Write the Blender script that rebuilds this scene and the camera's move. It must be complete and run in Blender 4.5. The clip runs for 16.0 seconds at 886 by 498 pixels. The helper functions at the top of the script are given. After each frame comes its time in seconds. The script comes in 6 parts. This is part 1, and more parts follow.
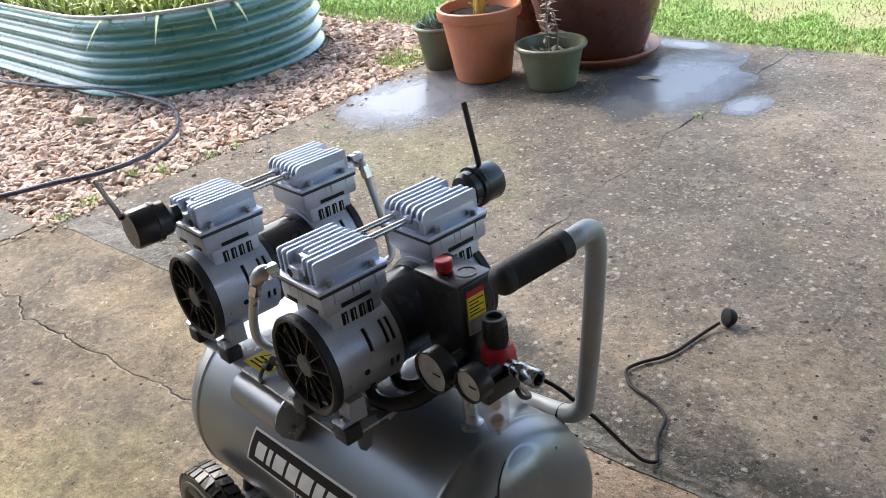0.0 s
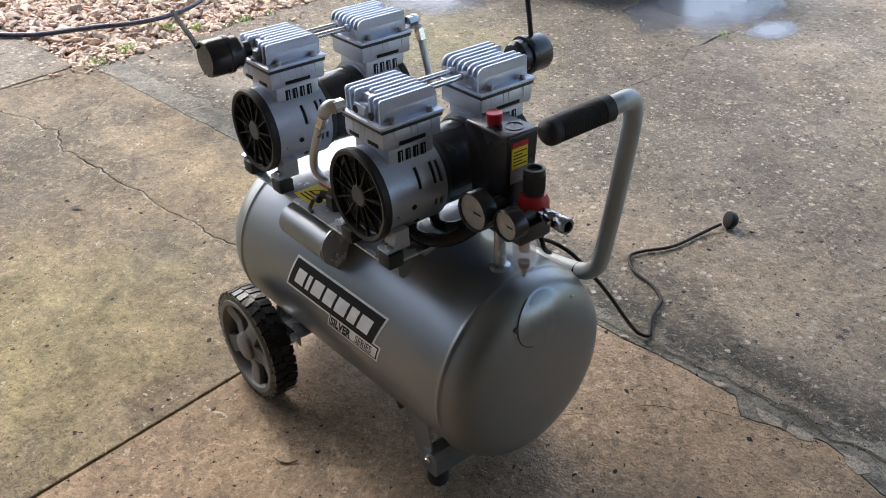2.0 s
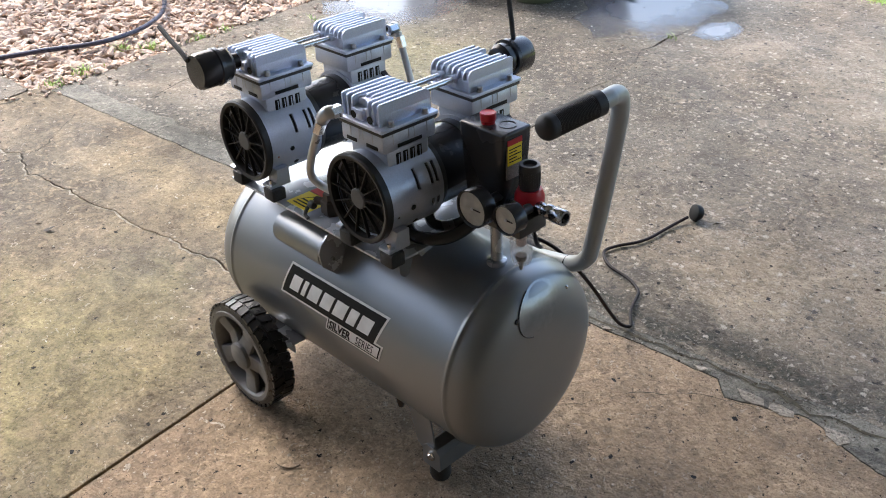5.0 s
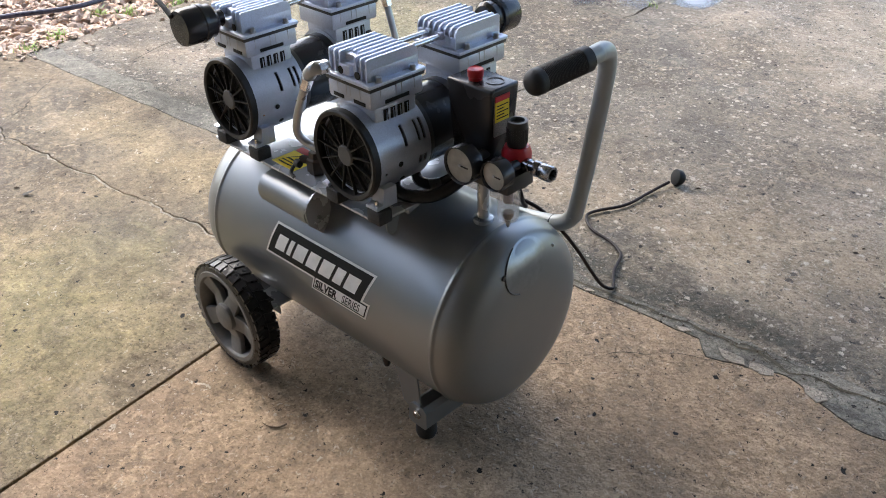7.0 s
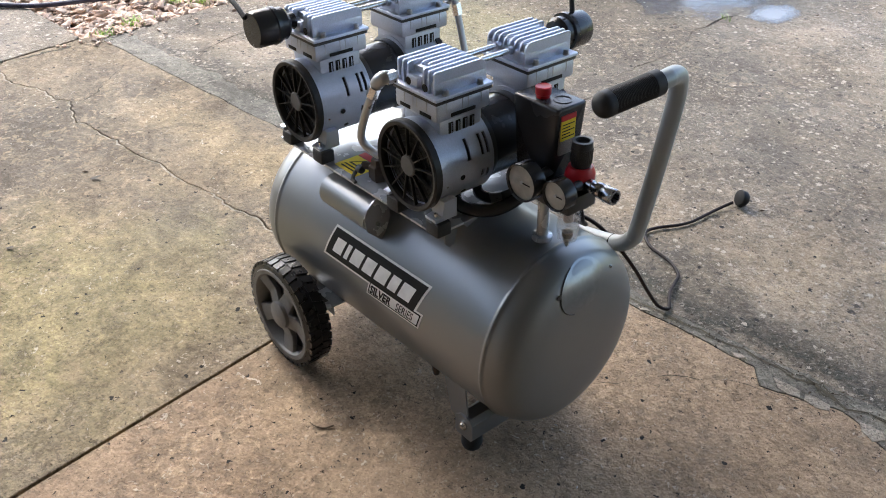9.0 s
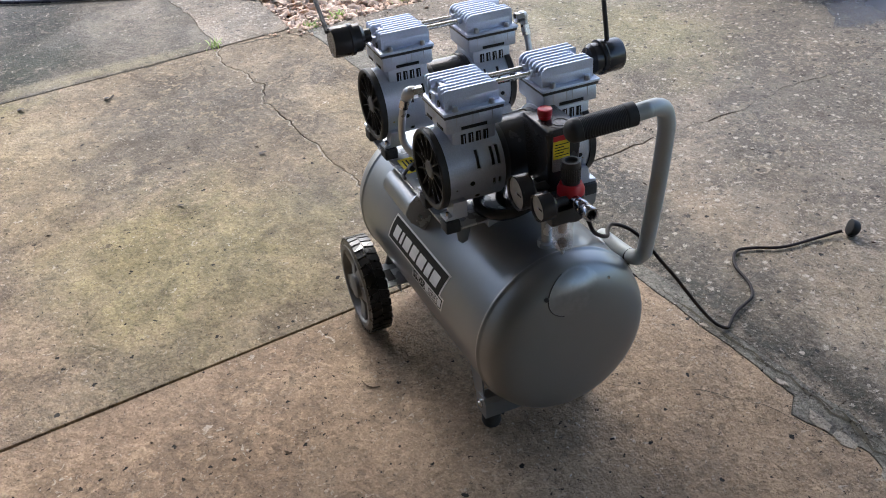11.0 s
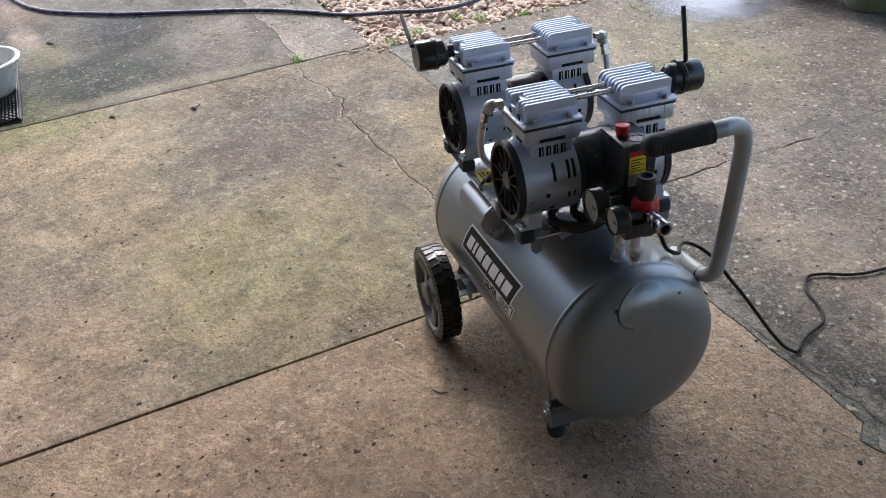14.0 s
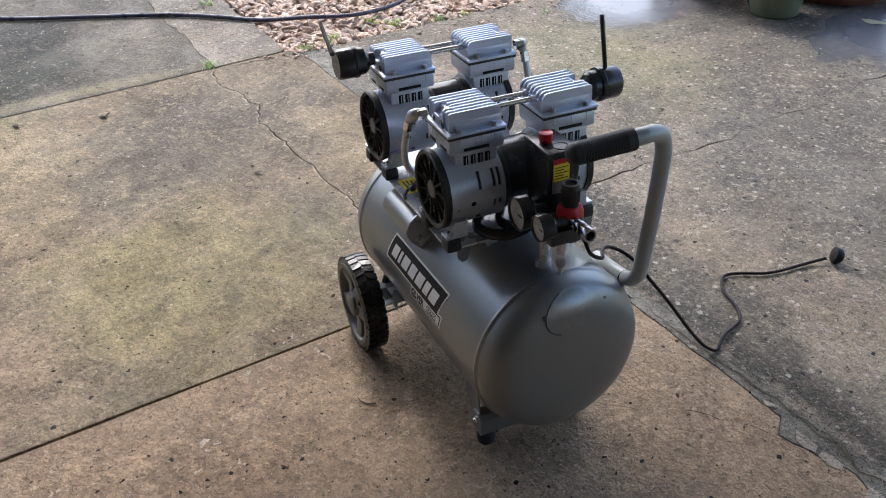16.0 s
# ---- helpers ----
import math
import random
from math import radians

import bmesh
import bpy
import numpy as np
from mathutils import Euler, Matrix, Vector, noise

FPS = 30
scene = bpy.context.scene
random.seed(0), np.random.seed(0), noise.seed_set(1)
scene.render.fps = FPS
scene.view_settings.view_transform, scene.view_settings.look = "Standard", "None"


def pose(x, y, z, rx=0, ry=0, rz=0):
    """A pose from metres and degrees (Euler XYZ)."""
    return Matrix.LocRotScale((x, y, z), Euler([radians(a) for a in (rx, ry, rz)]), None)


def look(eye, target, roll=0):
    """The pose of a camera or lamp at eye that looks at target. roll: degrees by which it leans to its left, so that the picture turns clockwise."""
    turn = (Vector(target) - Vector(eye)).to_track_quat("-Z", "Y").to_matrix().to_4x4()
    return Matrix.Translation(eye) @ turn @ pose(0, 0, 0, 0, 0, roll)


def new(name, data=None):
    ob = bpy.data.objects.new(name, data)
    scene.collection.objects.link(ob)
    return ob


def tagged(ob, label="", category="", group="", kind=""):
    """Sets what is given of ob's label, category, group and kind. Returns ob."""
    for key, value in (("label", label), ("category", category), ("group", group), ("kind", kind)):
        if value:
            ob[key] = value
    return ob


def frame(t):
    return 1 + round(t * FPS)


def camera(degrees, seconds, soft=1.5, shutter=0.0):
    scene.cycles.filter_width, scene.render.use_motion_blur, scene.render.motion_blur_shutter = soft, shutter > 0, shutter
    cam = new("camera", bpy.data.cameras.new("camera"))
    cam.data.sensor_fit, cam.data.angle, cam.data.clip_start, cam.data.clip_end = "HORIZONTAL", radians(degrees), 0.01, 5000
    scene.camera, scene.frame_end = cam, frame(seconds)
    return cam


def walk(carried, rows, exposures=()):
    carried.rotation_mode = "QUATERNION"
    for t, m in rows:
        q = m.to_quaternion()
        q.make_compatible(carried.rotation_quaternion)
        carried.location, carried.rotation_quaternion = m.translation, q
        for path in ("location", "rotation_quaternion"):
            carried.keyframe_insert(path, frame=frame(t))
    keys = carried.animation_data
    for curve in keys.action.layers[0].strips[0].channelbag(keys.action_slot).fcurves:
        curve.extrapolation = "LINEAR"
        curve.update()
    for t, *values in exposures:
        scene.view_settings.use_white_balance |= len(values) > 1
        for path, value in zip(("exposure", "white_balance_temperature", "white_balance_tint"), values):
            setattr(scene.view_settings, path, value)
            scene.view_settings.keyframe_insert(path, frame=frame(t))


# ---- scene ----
cam = camera(52.3, 16.0, soft=1.0)
EXPOSURE = 2.03

PATH = [
    (0, (0.788, -0.458, 1.089), (-0.594, 0.648, 0.158), -6.8),
    (0.5, (0.878, -0.5, 1.102), (-0.567, 0.514, 0.163), -6.2),
    (1, (0.883, -0.533, 1.078), (-0.482, 0.479, 0.023), -2.8),
    (1.5, (0.851, -0.568, 1.068), (-0.449, 0.474, -0.039), -0.6),
    (2, (0.854, -0.602, 1.088), (-0.443, 0.442, -0.02), -0.2),
    (2.5, (0.854, -0.627, 1.091), (-0.448, 0.413, -0.015), -0.3),
    (3, (0.831, -0.659, 1.086), (-0.463, 0.395, -0.016), -0.7),
    (3.5, (0.818, -0.67, 1.092), (-0.463, 0.407, -0.003), -0.9),
    (4, (0.816, -0.67, 1.095), (-0.453, 0.43, 0.01), -0.8),
    (4.5, (0.826, -0.67, 1.099), (-0.432, 0.452, 0.023), -0.8),
    (5, (0.837, -0.686, 1.09), (-0.392, 0.461, 0.007), -0.6),
    (5.2, (0.843, -0.691, 1.085), (-0.367, 0.468, -0.007), -0.4),
    (7.5, (0.838, -0.708, 1.071), (-0.332, 0.454, -0.06), 0.4),
    (8, (0.834, -0.708, 1.076), (-0.335, 0.454, -0.057), 0.5),
    (8.5, (0.823, -0.714, 1.082), (-0.356, 0.433, -0.056), 0.8),
    (9, (0.822, -0.701, 1.092), (-0.423, 0.371, -0.049), 1.5),
    (9.2, (0.843, -0.685, 1.094), (-0.451, 0.324, -0.049), 1.7),
    (11.3, (1.155, -0.447, 1.216), (-0.402, 0.08, 0.077), -4.4),
    (11.5, (1.165, -0.461, 1.221), (-0.415, 0.044, 0.103), -4.4),
    (12, (1.182, -0.467, 1.222), (-0.422, 0.002, 0.123), -4.7),
    (12.5, (1.174, -0.482, 1.218), (-0.435, -0.023, 0.123), -4.8),
    (13, (1.175, -0.494, 1.212), (-0.433, -0.039, 0.115), -4.7),
    (13.5, (1.178, -0.494, 1.216), (-0.428, -0.041, 0.113), -4.7),
    (14, (1.168, -0.492, 1.209), (-0.43, -0.037, 0.097), -4.1),
    (14.5, (1.167, -0.505, 1.206), (-0.413, -0.018, 0.08), -2.9),
    (15, (1.16, -0.513, 1.216), (-0.406, 0.016, 0.09), -2.3),
    (15.5, (1.158, -0.503, 1.216), (-0.393, 0.083, 0.097), -2.1),
    (16, (1.149, -0.5, 1.213), (-0.388, 0.127, 0.098), -1.9),
]
walk(cam, [(t, look(eye, target, roll)) for t, eye, target, roll in PATH], exposures=[(0, EXPOSURE - 0.10, 6450, 9), (1.2, EXPOSURE - 0.22, 6550, 9), (3.5, EXPOSURE - 0.02, 6500, 9), (9, EXPOSURE + 0.1, 6450, 9), (11.3, EXPOSURE - 0.29, 6200, 10), (16, EXPOSURE - 0.38, 6200, 10)])

# ---- world, sun, exposure ----
world = bpy.data.worlds.new("sky")
scene.world = world
world.use_nodes = True
wn = world.node_tree.nodes
sky = wn.new("ShaderNodeTexSky")
sky.sky_type = "NISHITA"
sky.sun_disc = False
sky.sun_elevation = radians(46)
sky.sun_rotation = radians(-82)
sky.air_density, sky.dust_density, sky.ozone_density = 1.0, 3.0, 1.8
wn["Background"].inputs[1].default_value = 0.15
world.node_tree.links.new(sky.outputs[0], wn["Background"].inputs[0])

sun = new("sun", bpy.data.lights.new("sun", "SUN"))
sun.data.energy, sun.data.angle, sun.data.color = 0.82, radians(8), (1.0, 0.98, 0.95)
sun.matrix_basis = look((-6, 0.85, 6.3), (0, 0, 0))

# ---- materials ----


def mat(name, base, rough=0.5, metal=0.0, second=None, scale=8.0, mix=0.5, grain=0.0, grain_scale=120.0, bump=0.0, bump_scale=60.0,
        rough_var=0.0, spec=0.5, coat=0.0, island=0.0, objrand=0.0, detail=6.0):
    """A painted, moulded or mineral surface: two colours mixed by broad noise, fine grain, relief and uneven gloss."""
    m = bpy.data.materials.new(name)
    m.use_nodes = True
    t, b = m.node_tree, m.node_tree.nodes["Principled BSDF"]
    L = t.links.new
    b.inputs["Roughness"].default_value, b.inputs["Metallic"].default_value = rough, metal
    b.inputs["Specular IOR Level"].default_value, b.inputs["Coat Weight"].default_value = spec, coat
    co = t.nodes.new("ShaderNodeTexCoord").outputs["Object"]

    def noise_of(sc, det=detail):
        n = t.nodes.new("ShaderNodeTexNoise")
        n.inputs["Scale"].default_value, n.inputs["Detail"].default_value = sc, det
        L(co, n.inputs["Vector"])
        return n.outputs["Fac"]

    def ramp(fac, lo, hi):
        r = t.nodes.new("ShaderNodeMapRange")
        r.inputs["From Min"].default_value, r.inputs["From Max"].default_value = lo, hi
        L(fac, r.inputs["Value"])
        return r.outputs["Result"]

    def blend(kind, fac, a, c):
        x = t.nodes.new("ShaderNodeMix")
        x.data_type, x.blend_type = "RGBA", kind
        for sock, v in ((x.inputs["Factor"], fac), (x.inputs[6], a), (x.inputs[7], c)):
            if hasattr(v, "is_output"):
                L(v, sock)
            else:
                sock.default_value = v
        return x.outputs[2]

    colour = (*base, 1)
    if second:
        f = ramp(noise_of(scale), 0.5 - mix / 2, 0.5 + mix / 2)
        colour = blend("MIX", f, (*base, 1), (*second, 1))
    if grain:
        f = ramp(noise_of(grain_scale, 3), 0.3, 0.7)
        g = t.nodes.new("ShaderNodeMapRange")
        g.inputs["To Min"].default_value, g.inputs["To Max"].default_value = 1 - grain, 1 + grain
        L(f, g.inputs["Value"])
        colour = blend("MULTIPLY", 1.0, colour, g.outputs["Result"])
    if island or objrand:
        src = t.nodes.new("ShaderNodeNewGeometry").outputs["Random Per Island"] if island else t.nodes.new("ShaderNodeObjectInfo").outputs["Random"]
        h = t.nodes.new("ShaderNodeHueSaturation")
        v = t.nodes.new("ShaderNodeMapRange")
        a = island or objrand
        v.inputs["To Min"].default_value, v.inputs["To Max"].default_value = 1 - a, 1 + a
        L(src, v.inputs["Value"])
        L(v.outputs["Result"], h.inputs["Value"])
        if hasattr(colour, "is_output"):
            L(colour, h.inputs["Color"])
        else:
            h.inputs["Color"].default_value = colour
        colour = h.outputs["Color"]
    if hasattr(colour, "is_output"):
        L(colour, b.inputs["Base Color"])
    else:
        b.inputs["Base Color"].default_value = colour
    if rough_var:
        r = t.nodes.new("ShaderNodeMapRange")
        r.inputs["To Min"].default_value, r.inputs["To Max"].default_value = max(0.02, rough - rough_var), min(1, rough + rough_var)
        L(ramp(noise_of(scale * 2.3), 0.3, 0.7), r.inputs["Value"])
        L(r.outputs["Result"], b.inputs["Roughness"])
    if bump:
        n = t.nodes.new("ShaderNodeBump")
        n.inputs["Strength"].default_value, n.inputs["Distance"].default_value = bump, 0.002
        L(noise_of(bump_scale, 4), n.inputs["Height"])
        L(n.outputs["Normal"], b.inputs["Normal"])
    return m


def concrete(name, tone, second, zones=(), pale=0.2, pits=0.5, damp=0.0, band=None, uneven=1.0, stones_in=False):
    """Old worn concrete. zones: stains and toned patches with their own place (u, v, length, width, colour, strength);
    band: an algae stain along a seam (v from, v to, colour).
    """
    m = bpy.data.materials.new(name)
    m.use_nodes = True
    t, b = m.node_tree, m.node_tree.nodes["Principled BSDF"]
    L = t.links.new
    turn = t.nodes.new("ShaderNodeMapping")
    turn.inputs["Rotation"].default_value = (0, 0, -radians(8.2))
    L(t.nodes.new("ShaderNodeTexCoord").outputs["Object"], turn.inputs["Vector"])
    co = turn.outputs[0]

    def put(sock, v):
        if hasattr(v, "is_output"):
            L(v, sock)
        else:
            sock.default_value = v

    def span(v, lo, hi, a=0.0, c=1.0):
        r = t.nodes.new("ShaderNodeMapRange")
        for k, q in (("From Min", lo), ("From Max", hi), ("To Min", a), ("To Max", c)):
            r.inputs[k].default_value = q
        L(v, r.inputs["Value"])
        return r.outputs["Result"]

    def nz(sc, det=5, rough=0.6, lo=0.35, hi=0.65, dist=0.0, a=0.0, c=1.0, shift=0.0):
        n = t.nodes.new("ShaderNodeTexNoise")
        n.noise_dimensions = "4D" if shift else "3D"
        if shift:
            n.inputs["W"].default_value = shift
        for k, q in (("Scale", sc), ("Detail", det), ("Roughness", rough), ("Distortion", dist)):
            n.inputs[k].default_value = q
        L(co, n.inputs["Vector"])
        return span(n.outputs["Fac"], lo, hi, a, c)

    def math_(op, a, c, clamp=True):
        x = t.nodes.new("ShaderNodeMath")
        x.operation, x.use_clamp = op, clamp
        put(x.inputs[0], a)
        put(x.inputs[1], c)
        return x.outputs[0]

    def blend(kind, fac, a, c):
        x = t.nodes.new("ShaderNodeMix")
        x.data_type, x.blend_type = "RGBA", kind
        put(x.inputs["Factor"], fac)
        put(x.inputs[6], a)
        put(x.inputs[7], c)
        return x.outputs[2]

    def cells(sc, lo, hi, wobble):
        w = t.nodes.new("ShaderNodeTexNoise")
        w.inputs["Scale"].default_value, w.inputs["Detail"].default_value = sc * 5, 2
        L(co, w.inputs["Vector"])
        wm = t.nodes.new("ShaderNodeVectorMath")
        wm.operation = "MULTIPLY_ADD"
        wm.inputs[1].default_value = (wobble, wobble, 0)
        L(w.outputs["Color"], wm.inputs[0])
        L(co, wm.inputs[2])
        v = t.nodes.new("ShaderNodeTexVoronoi")
        v.voronoi_dimensions = "2D"
        v.inputs["Scale"].default_value = sc
        L(wm.outputs[0], v.inputs["Vector"])
        one = t.nodes.new("ShaderNodeSeparateColor")
        L(v.outputs["Color"], one.inputs[0])
        far = math_("DIVIDE", v.outputs["Distance"], math_("ADD", math_("MULTIPLY", one.outputs[1], one.outputs[1], False), 0.35, False), False)
        return span(far, lo, hi, 1, 0), one.outputs[0]

    sep = t.nodes.new("ShaderNodeSeparateXYZ")
    L(co, sep.inputs[0])
    c = blend("MIX", nz(1.7, 8, 0.68, 0.38, 0.62, 0.8), (*tone, 1), (*second, 1))
    for k, (u, v, ru, rv, colour, power) in enumerate(zones):
        du = math_("DIVIDE", math_("SUBTRACT", sep.outputs[0], u, False), ru, False)
        dv = math_("DIVIDE", math_("SUBTRACT", sep.outputs[1], v, False), rv, False)
        d2 = math_("ADD", math_("MULTIPLY", du, du, False), math_("MULTIPLY", dv, dv, False), False)
        edge = math_("ADD", math_("SQRT", d2, 0, False), nz(3.0, 8, 0.72, 0.2, 0.8, 0.6, -0.75, 0.75, 1.0 + k), False)
        c = blend("MIX", math_("MULTIPLY", span(edge, 0.45, 1.15, 1, 0), power), c, (*colour, 1))
    if band:
        low = math_("ADD", sep.outputs[1], nz(7, 7, 0.7, 0.3, 0.7, 0.5, -0.06, 0.06), False)
        f = math_("MULTIPLY", span(low, band[0] - 0.03, band[0], 0, 1), span(low, band[0] + 0.02, band[1], 1, 0))
        c = blend("MIX", math_("MULTIPLY", f, nz(40, 6, 0.75, 0.3, 0.55, 1.0, 0.35, 1.0)), c, (*band[2], 1))
    # blotches, worn skin with ragged edges, fine grain
    c = blend("MULTIPLY", 1.0, c, nz(4.5, 8, 0.72, 0.30, 0.70, 1.0, 1 - 0.32 * uneven, 1 + 0.28 * uneven))
    c = blend("MULTIPLY", 1.0, c, nz(15, 7, 0.74, 0.34, 0.66, 1.2, 1 - 0.20 * uneven, 1 + 0.18 * uneven))
    worn = math_("MULTIPLY", nz(26, 5, 0.66, 0.53, 0.59, 1.6, shift=2.0), nz(3.2, 5, 0.6, 0.38, 0.62, 0.5, shift=5.0))
    c = blend("MIX", math_("MULTIPLY", worn, min(1.0, 0.46 * uneven)), c, tuple(min(1, 1.42 * q) for q in tone) + (1,))
    scab = math_("MULTIPLY", nz(34, 5, 0.7, 0.57, 0.63, 2.0, shift=6.0), nz(4.0, 5, 0.6, 0.36, 0.60, 0.5, shift=8.0))
    c = blend("MIX", math_("MULTIPLY", scab, min(1.0, (0.62 if stones_in else 0.52) * uneven)), c, tuple(0.50 * q for q in second) + (1,))
    c = blend("MULTIPLY", 1.0, c, nz(85, 4, 0.70, 0.30, 0.70, 0.8, 1 - 0.20 * uneven, 1 + 0.20 * uneven))
    fine = 0.09 if stones_in else 0.16
    c = blend("MULTIPLY", 1.0, c, nz(230, 2, 0.60, 0.30, 0.70, 0.0, 1 - fine, 1 + fine))
    speck = nz(115, 2.5, 0.6, 0.615, 0.645, 1.8, shift=12.0)
    c = blend("MIX", math_("MULTIPLY", speck, 0.62), c, tuple(0.30 * q for q in second) + (1,))
    light = math_("MULTIPLY", nz(60, 2.5, 0.6, 0.660 - pale * 0.22, 0.680 - pale * 0.22, 1.3, shift=7.0), nz(5.0, 6, 0.75, 0.40, 0.62, 0.5, shift=9.0))
    light = math_("MAXIMUM", light, math_("MULTIPLY", nz(135, 2, 0.6, 0.685 - pale * 0.2, 0.705 - pale * 0.2, 1.0, shift=3.0), min(1.0, pale * 2.4)))
    c = blend("MIX", math_("MULTIPLY", light, 0.50 if stones_in else 0.65), c, (0.54, 0.48, 0.40, 1))
    if stones_in:
        ds, cs = cells(62, 0.30, 0.36, 0.014)
        chip = math_("MULTIPLY", ds, math_("GREATER_THAN", cs, 0.905))
        c = blend("MIX", math_("MULTIPLY", chip, 0.62), c, (0.50, 0.445, 0.37, 1))
        dk, ck = cells(36, 0.20, 0.24, 0.020)
        c = blend("MIX", math_("MULTIPLY", math_("MULTIPLY", dk, math_("GREATER_THAN", ck, 0.89)), 0.85), c, (0.040, 0.034, 0.029, 1))
    d0, col0 = cells(38, 0.14, 0.26, 0.030)
    hollow = math_("MULTIPLY", d0, math_("GREATER_THAN", col0, 1 - 0.55 * pits))
    c = blend("MIX", math_("MULTIPLY", hollow, 0.45), c, tuple(0.45 * q for q in second) + (1,))
    d1, col1 = cells(24, 0.084, 0.100, 0.016)
    pit = math_("MULTIPLY", d1, math_("GREATER_THAN", col1, 1 - 0.42 * pits))
    d3, col3 = cells(56, 0.095, 0.130, 0.018)
    pit = math_("MAXIMUM", pit, math_("MULTIPLY", d3, math_("GREATER_THAN", col3, 1 - 0.34 * pits)))
    c = blend("MIX", pit, c, (0.009, 0.007, 0.005, 1))
    L(c, b.inputs["Base Color"])
    L(nz(3, 5, a=0.88 - damp, c=0.66 - damp), b.inputs["Roughness"])
    b.inputs["Specular IOR Level"].default_value = 0.25
    h = math_("SUBTRACT", math_("ADD", math_("MULTIPLY", nz(64, 5, 0.68, 0.2, 0.8), 0.60), math_("MULTIPLY", light, 0.3)), math_("MAXIMUM", math_("MULTIPLY", pit, 0.7), math_("MULTIPLY", math_("MAXIMUM", hollow, speck), 0.35)))
    n = t.nodes.new("ShaderNodeBump")
    n.inputs["Strength"].default_value, n.inputs["Distance"].default_value = 1.0, 0.008
    L(h, n.inputs["Height"])
    L(n.outputs["Normal"], b.inputs["Normal"])
    return m


GREY_STAIN, TAN_STAIN, ALGAE = (0.105, 0.088, 0.067), (0.268, 0.208, 0.124), (0.210, 0.178, 0.086)
M_SLAB_LEFT = concrete("concrete_greenish", (0.230, 0.177, 0.116), (0.156, 0.124, 0.084), (
    (-1.42, -0.06, 0.46, 0.28, GREY_STAIN, 0.85), (-1.25, -0.35, 0.2, 0.12, GREY_STAIN, 0.6), (-0.75, 0.05, 0.2, 0.10, GREY_STAIN, 0.5), (-1.55, -0.62, 0.45, 0.30, TAN_STAIN, 0.8), (-0.72, -0.28, 0.42, 0.36, ALGAE, 0.75), (-0.95, 0.34, 0.5, 0.10, TAN_STAIN, 0.7),
    (-1.55, 0.36, 0.22, 0.10, GREY_STAIN, 0.6), (-1.85, -0.75, 0.12, 0.35, (0.179, 0.170, 0.065), 0.7), (-0.5, -1.0, 0.5, 0.35, (0.289, 0.205, 0.144), 0.7)), 0.14, 0.40, 0.0, None, 1.5)
# the second zone is a darker brown area in front of the tank
M_SLAB_NEAR = concrete("concrete_brown", (0.325, 0.237, 0.155), (0.252, 0.185, 0.124), ((0.25, 0.25, 0.35, 0.2, (0.31, 0.218, 0.137), 0.6), (-0.1, -0.5, 0.4, 0.5, (0.225, 0.155, 0.108), 0.6)), 0.16, 0.70, 0.0, None, 1.15)
# far slabs greyer, near slab browner: cool skylight and warm bounce painted in
M_SLAB_BACK = concrete("concrete_grey_aggregate", (0.231, 0.186, 0.136), (0.116, 0.097, 0.073), (
    (-0.40, 0.69, 0.26, 0.085, (0.045, 0.042, 0.036), 0.9), (0.10, 0.72, 0.10, 0.05, (0.06, 0.055, 0.046), 0.7), (-0.45, 1.45, 0.75, 0.50, (0.100, 0.088, 0.071), 0.85), (0.35, 0.85, 0.38, 0.20, (0.299, 0.235, 0.158), 0.75), (-0.15, 0.80, 0.22, 0.10, (0.263, 0.205, 0.140), 0.7), (-1.2, 1.35, 0.5, 0.35, (0.210, 0.190, 0.102), 0.7), (-0.9, 0.75, 0.35, 0.12, (0.089, 0.085, 0.070), 0.8), (0.7, 2.2, 0.9, 0.5, (0.263, 0.225, 0.172), 0.6),
    (-0.7, 2.35, 0.50, 0.50, (0.131, 0.120, 0.102), 0.75), (-1.5, 1.9, 0.45, 0.45, (0.116, 0.105, 0.084), 0.7), (0.1, 1.3, 0.5, 0.2, (0.137, 0.115, 0.088), 0.6)), 0.30, 0.7, 0.10, (0.545, 0.70, (0.042, 0.039, 0.028)), 1.25, True)
M_SLAB_DAMP = concrete("concrete_damp_grey", (0.128, 0.108, 0.082), (0.066, 0.060, 0.046), (
    (-2.20, -0.52, 0.34, 0.32, (0.020, 0.024, 0.015), 0.95), (-1.96, -0.45, 0.05, 0.7, (0.221, 0.185, 0.112), 0.7), (-2.0, -0.75, 0.2, 0.15, (0.075, 0.08, 0.024), 0.8), (-2.80, -0.68, 0.20, 0.07, (0.34, 0.26, 0.19), 0.85), (-3.15, -0.70, 0.28, 0.14, (0.20, 0.135, 0.09), 0.9), (-2.55, -0.62, 0.14, 0.10, (0.15, 0.135, 0.06), 0.6), (-2.65, -0.30, 0.34, 0.22, (0.028, 0.029, 0.025), 0.85), (-2.25, -0.10, 0.30, 0.10, (0.15, 0.128, 0.098), 0.7), (-2.5, 0.05, 0.4, 0.10, (0.20, 0.165, 0.125), 0.7), (-2.95, 0.0, 0.35, 0.12, (0.05, 0.047, 0.038), 0.7)), 0.14, 0.3, 0.0, None, 1.35)
M_PATCH = concrete("cement_patch", (0.180, 0.165, 0.134), (0.104, 0.098, 0.080), (), 0.14, 0.35, 0.05, None, 1.6)
M_CEMENT = concrete("pale_cement", (0.340, 0.300, 0.242), (0.265, 0.230, 0.182), (), 0.12, 0.3, 0.0)
M_JOINT = mat("joint_dirt", (0.05, 0.04, 0.028), 0.95, second=(0.07, 0.06, 0.035), scale=30, grain=0.4)
M_EARTH = mat("earth", (0.16, 0.11, 0.075), 0.95, second=(0.09, 0.065, 0.045), scale=5, grain=0.5, bump=0.8, bump_scale=40)
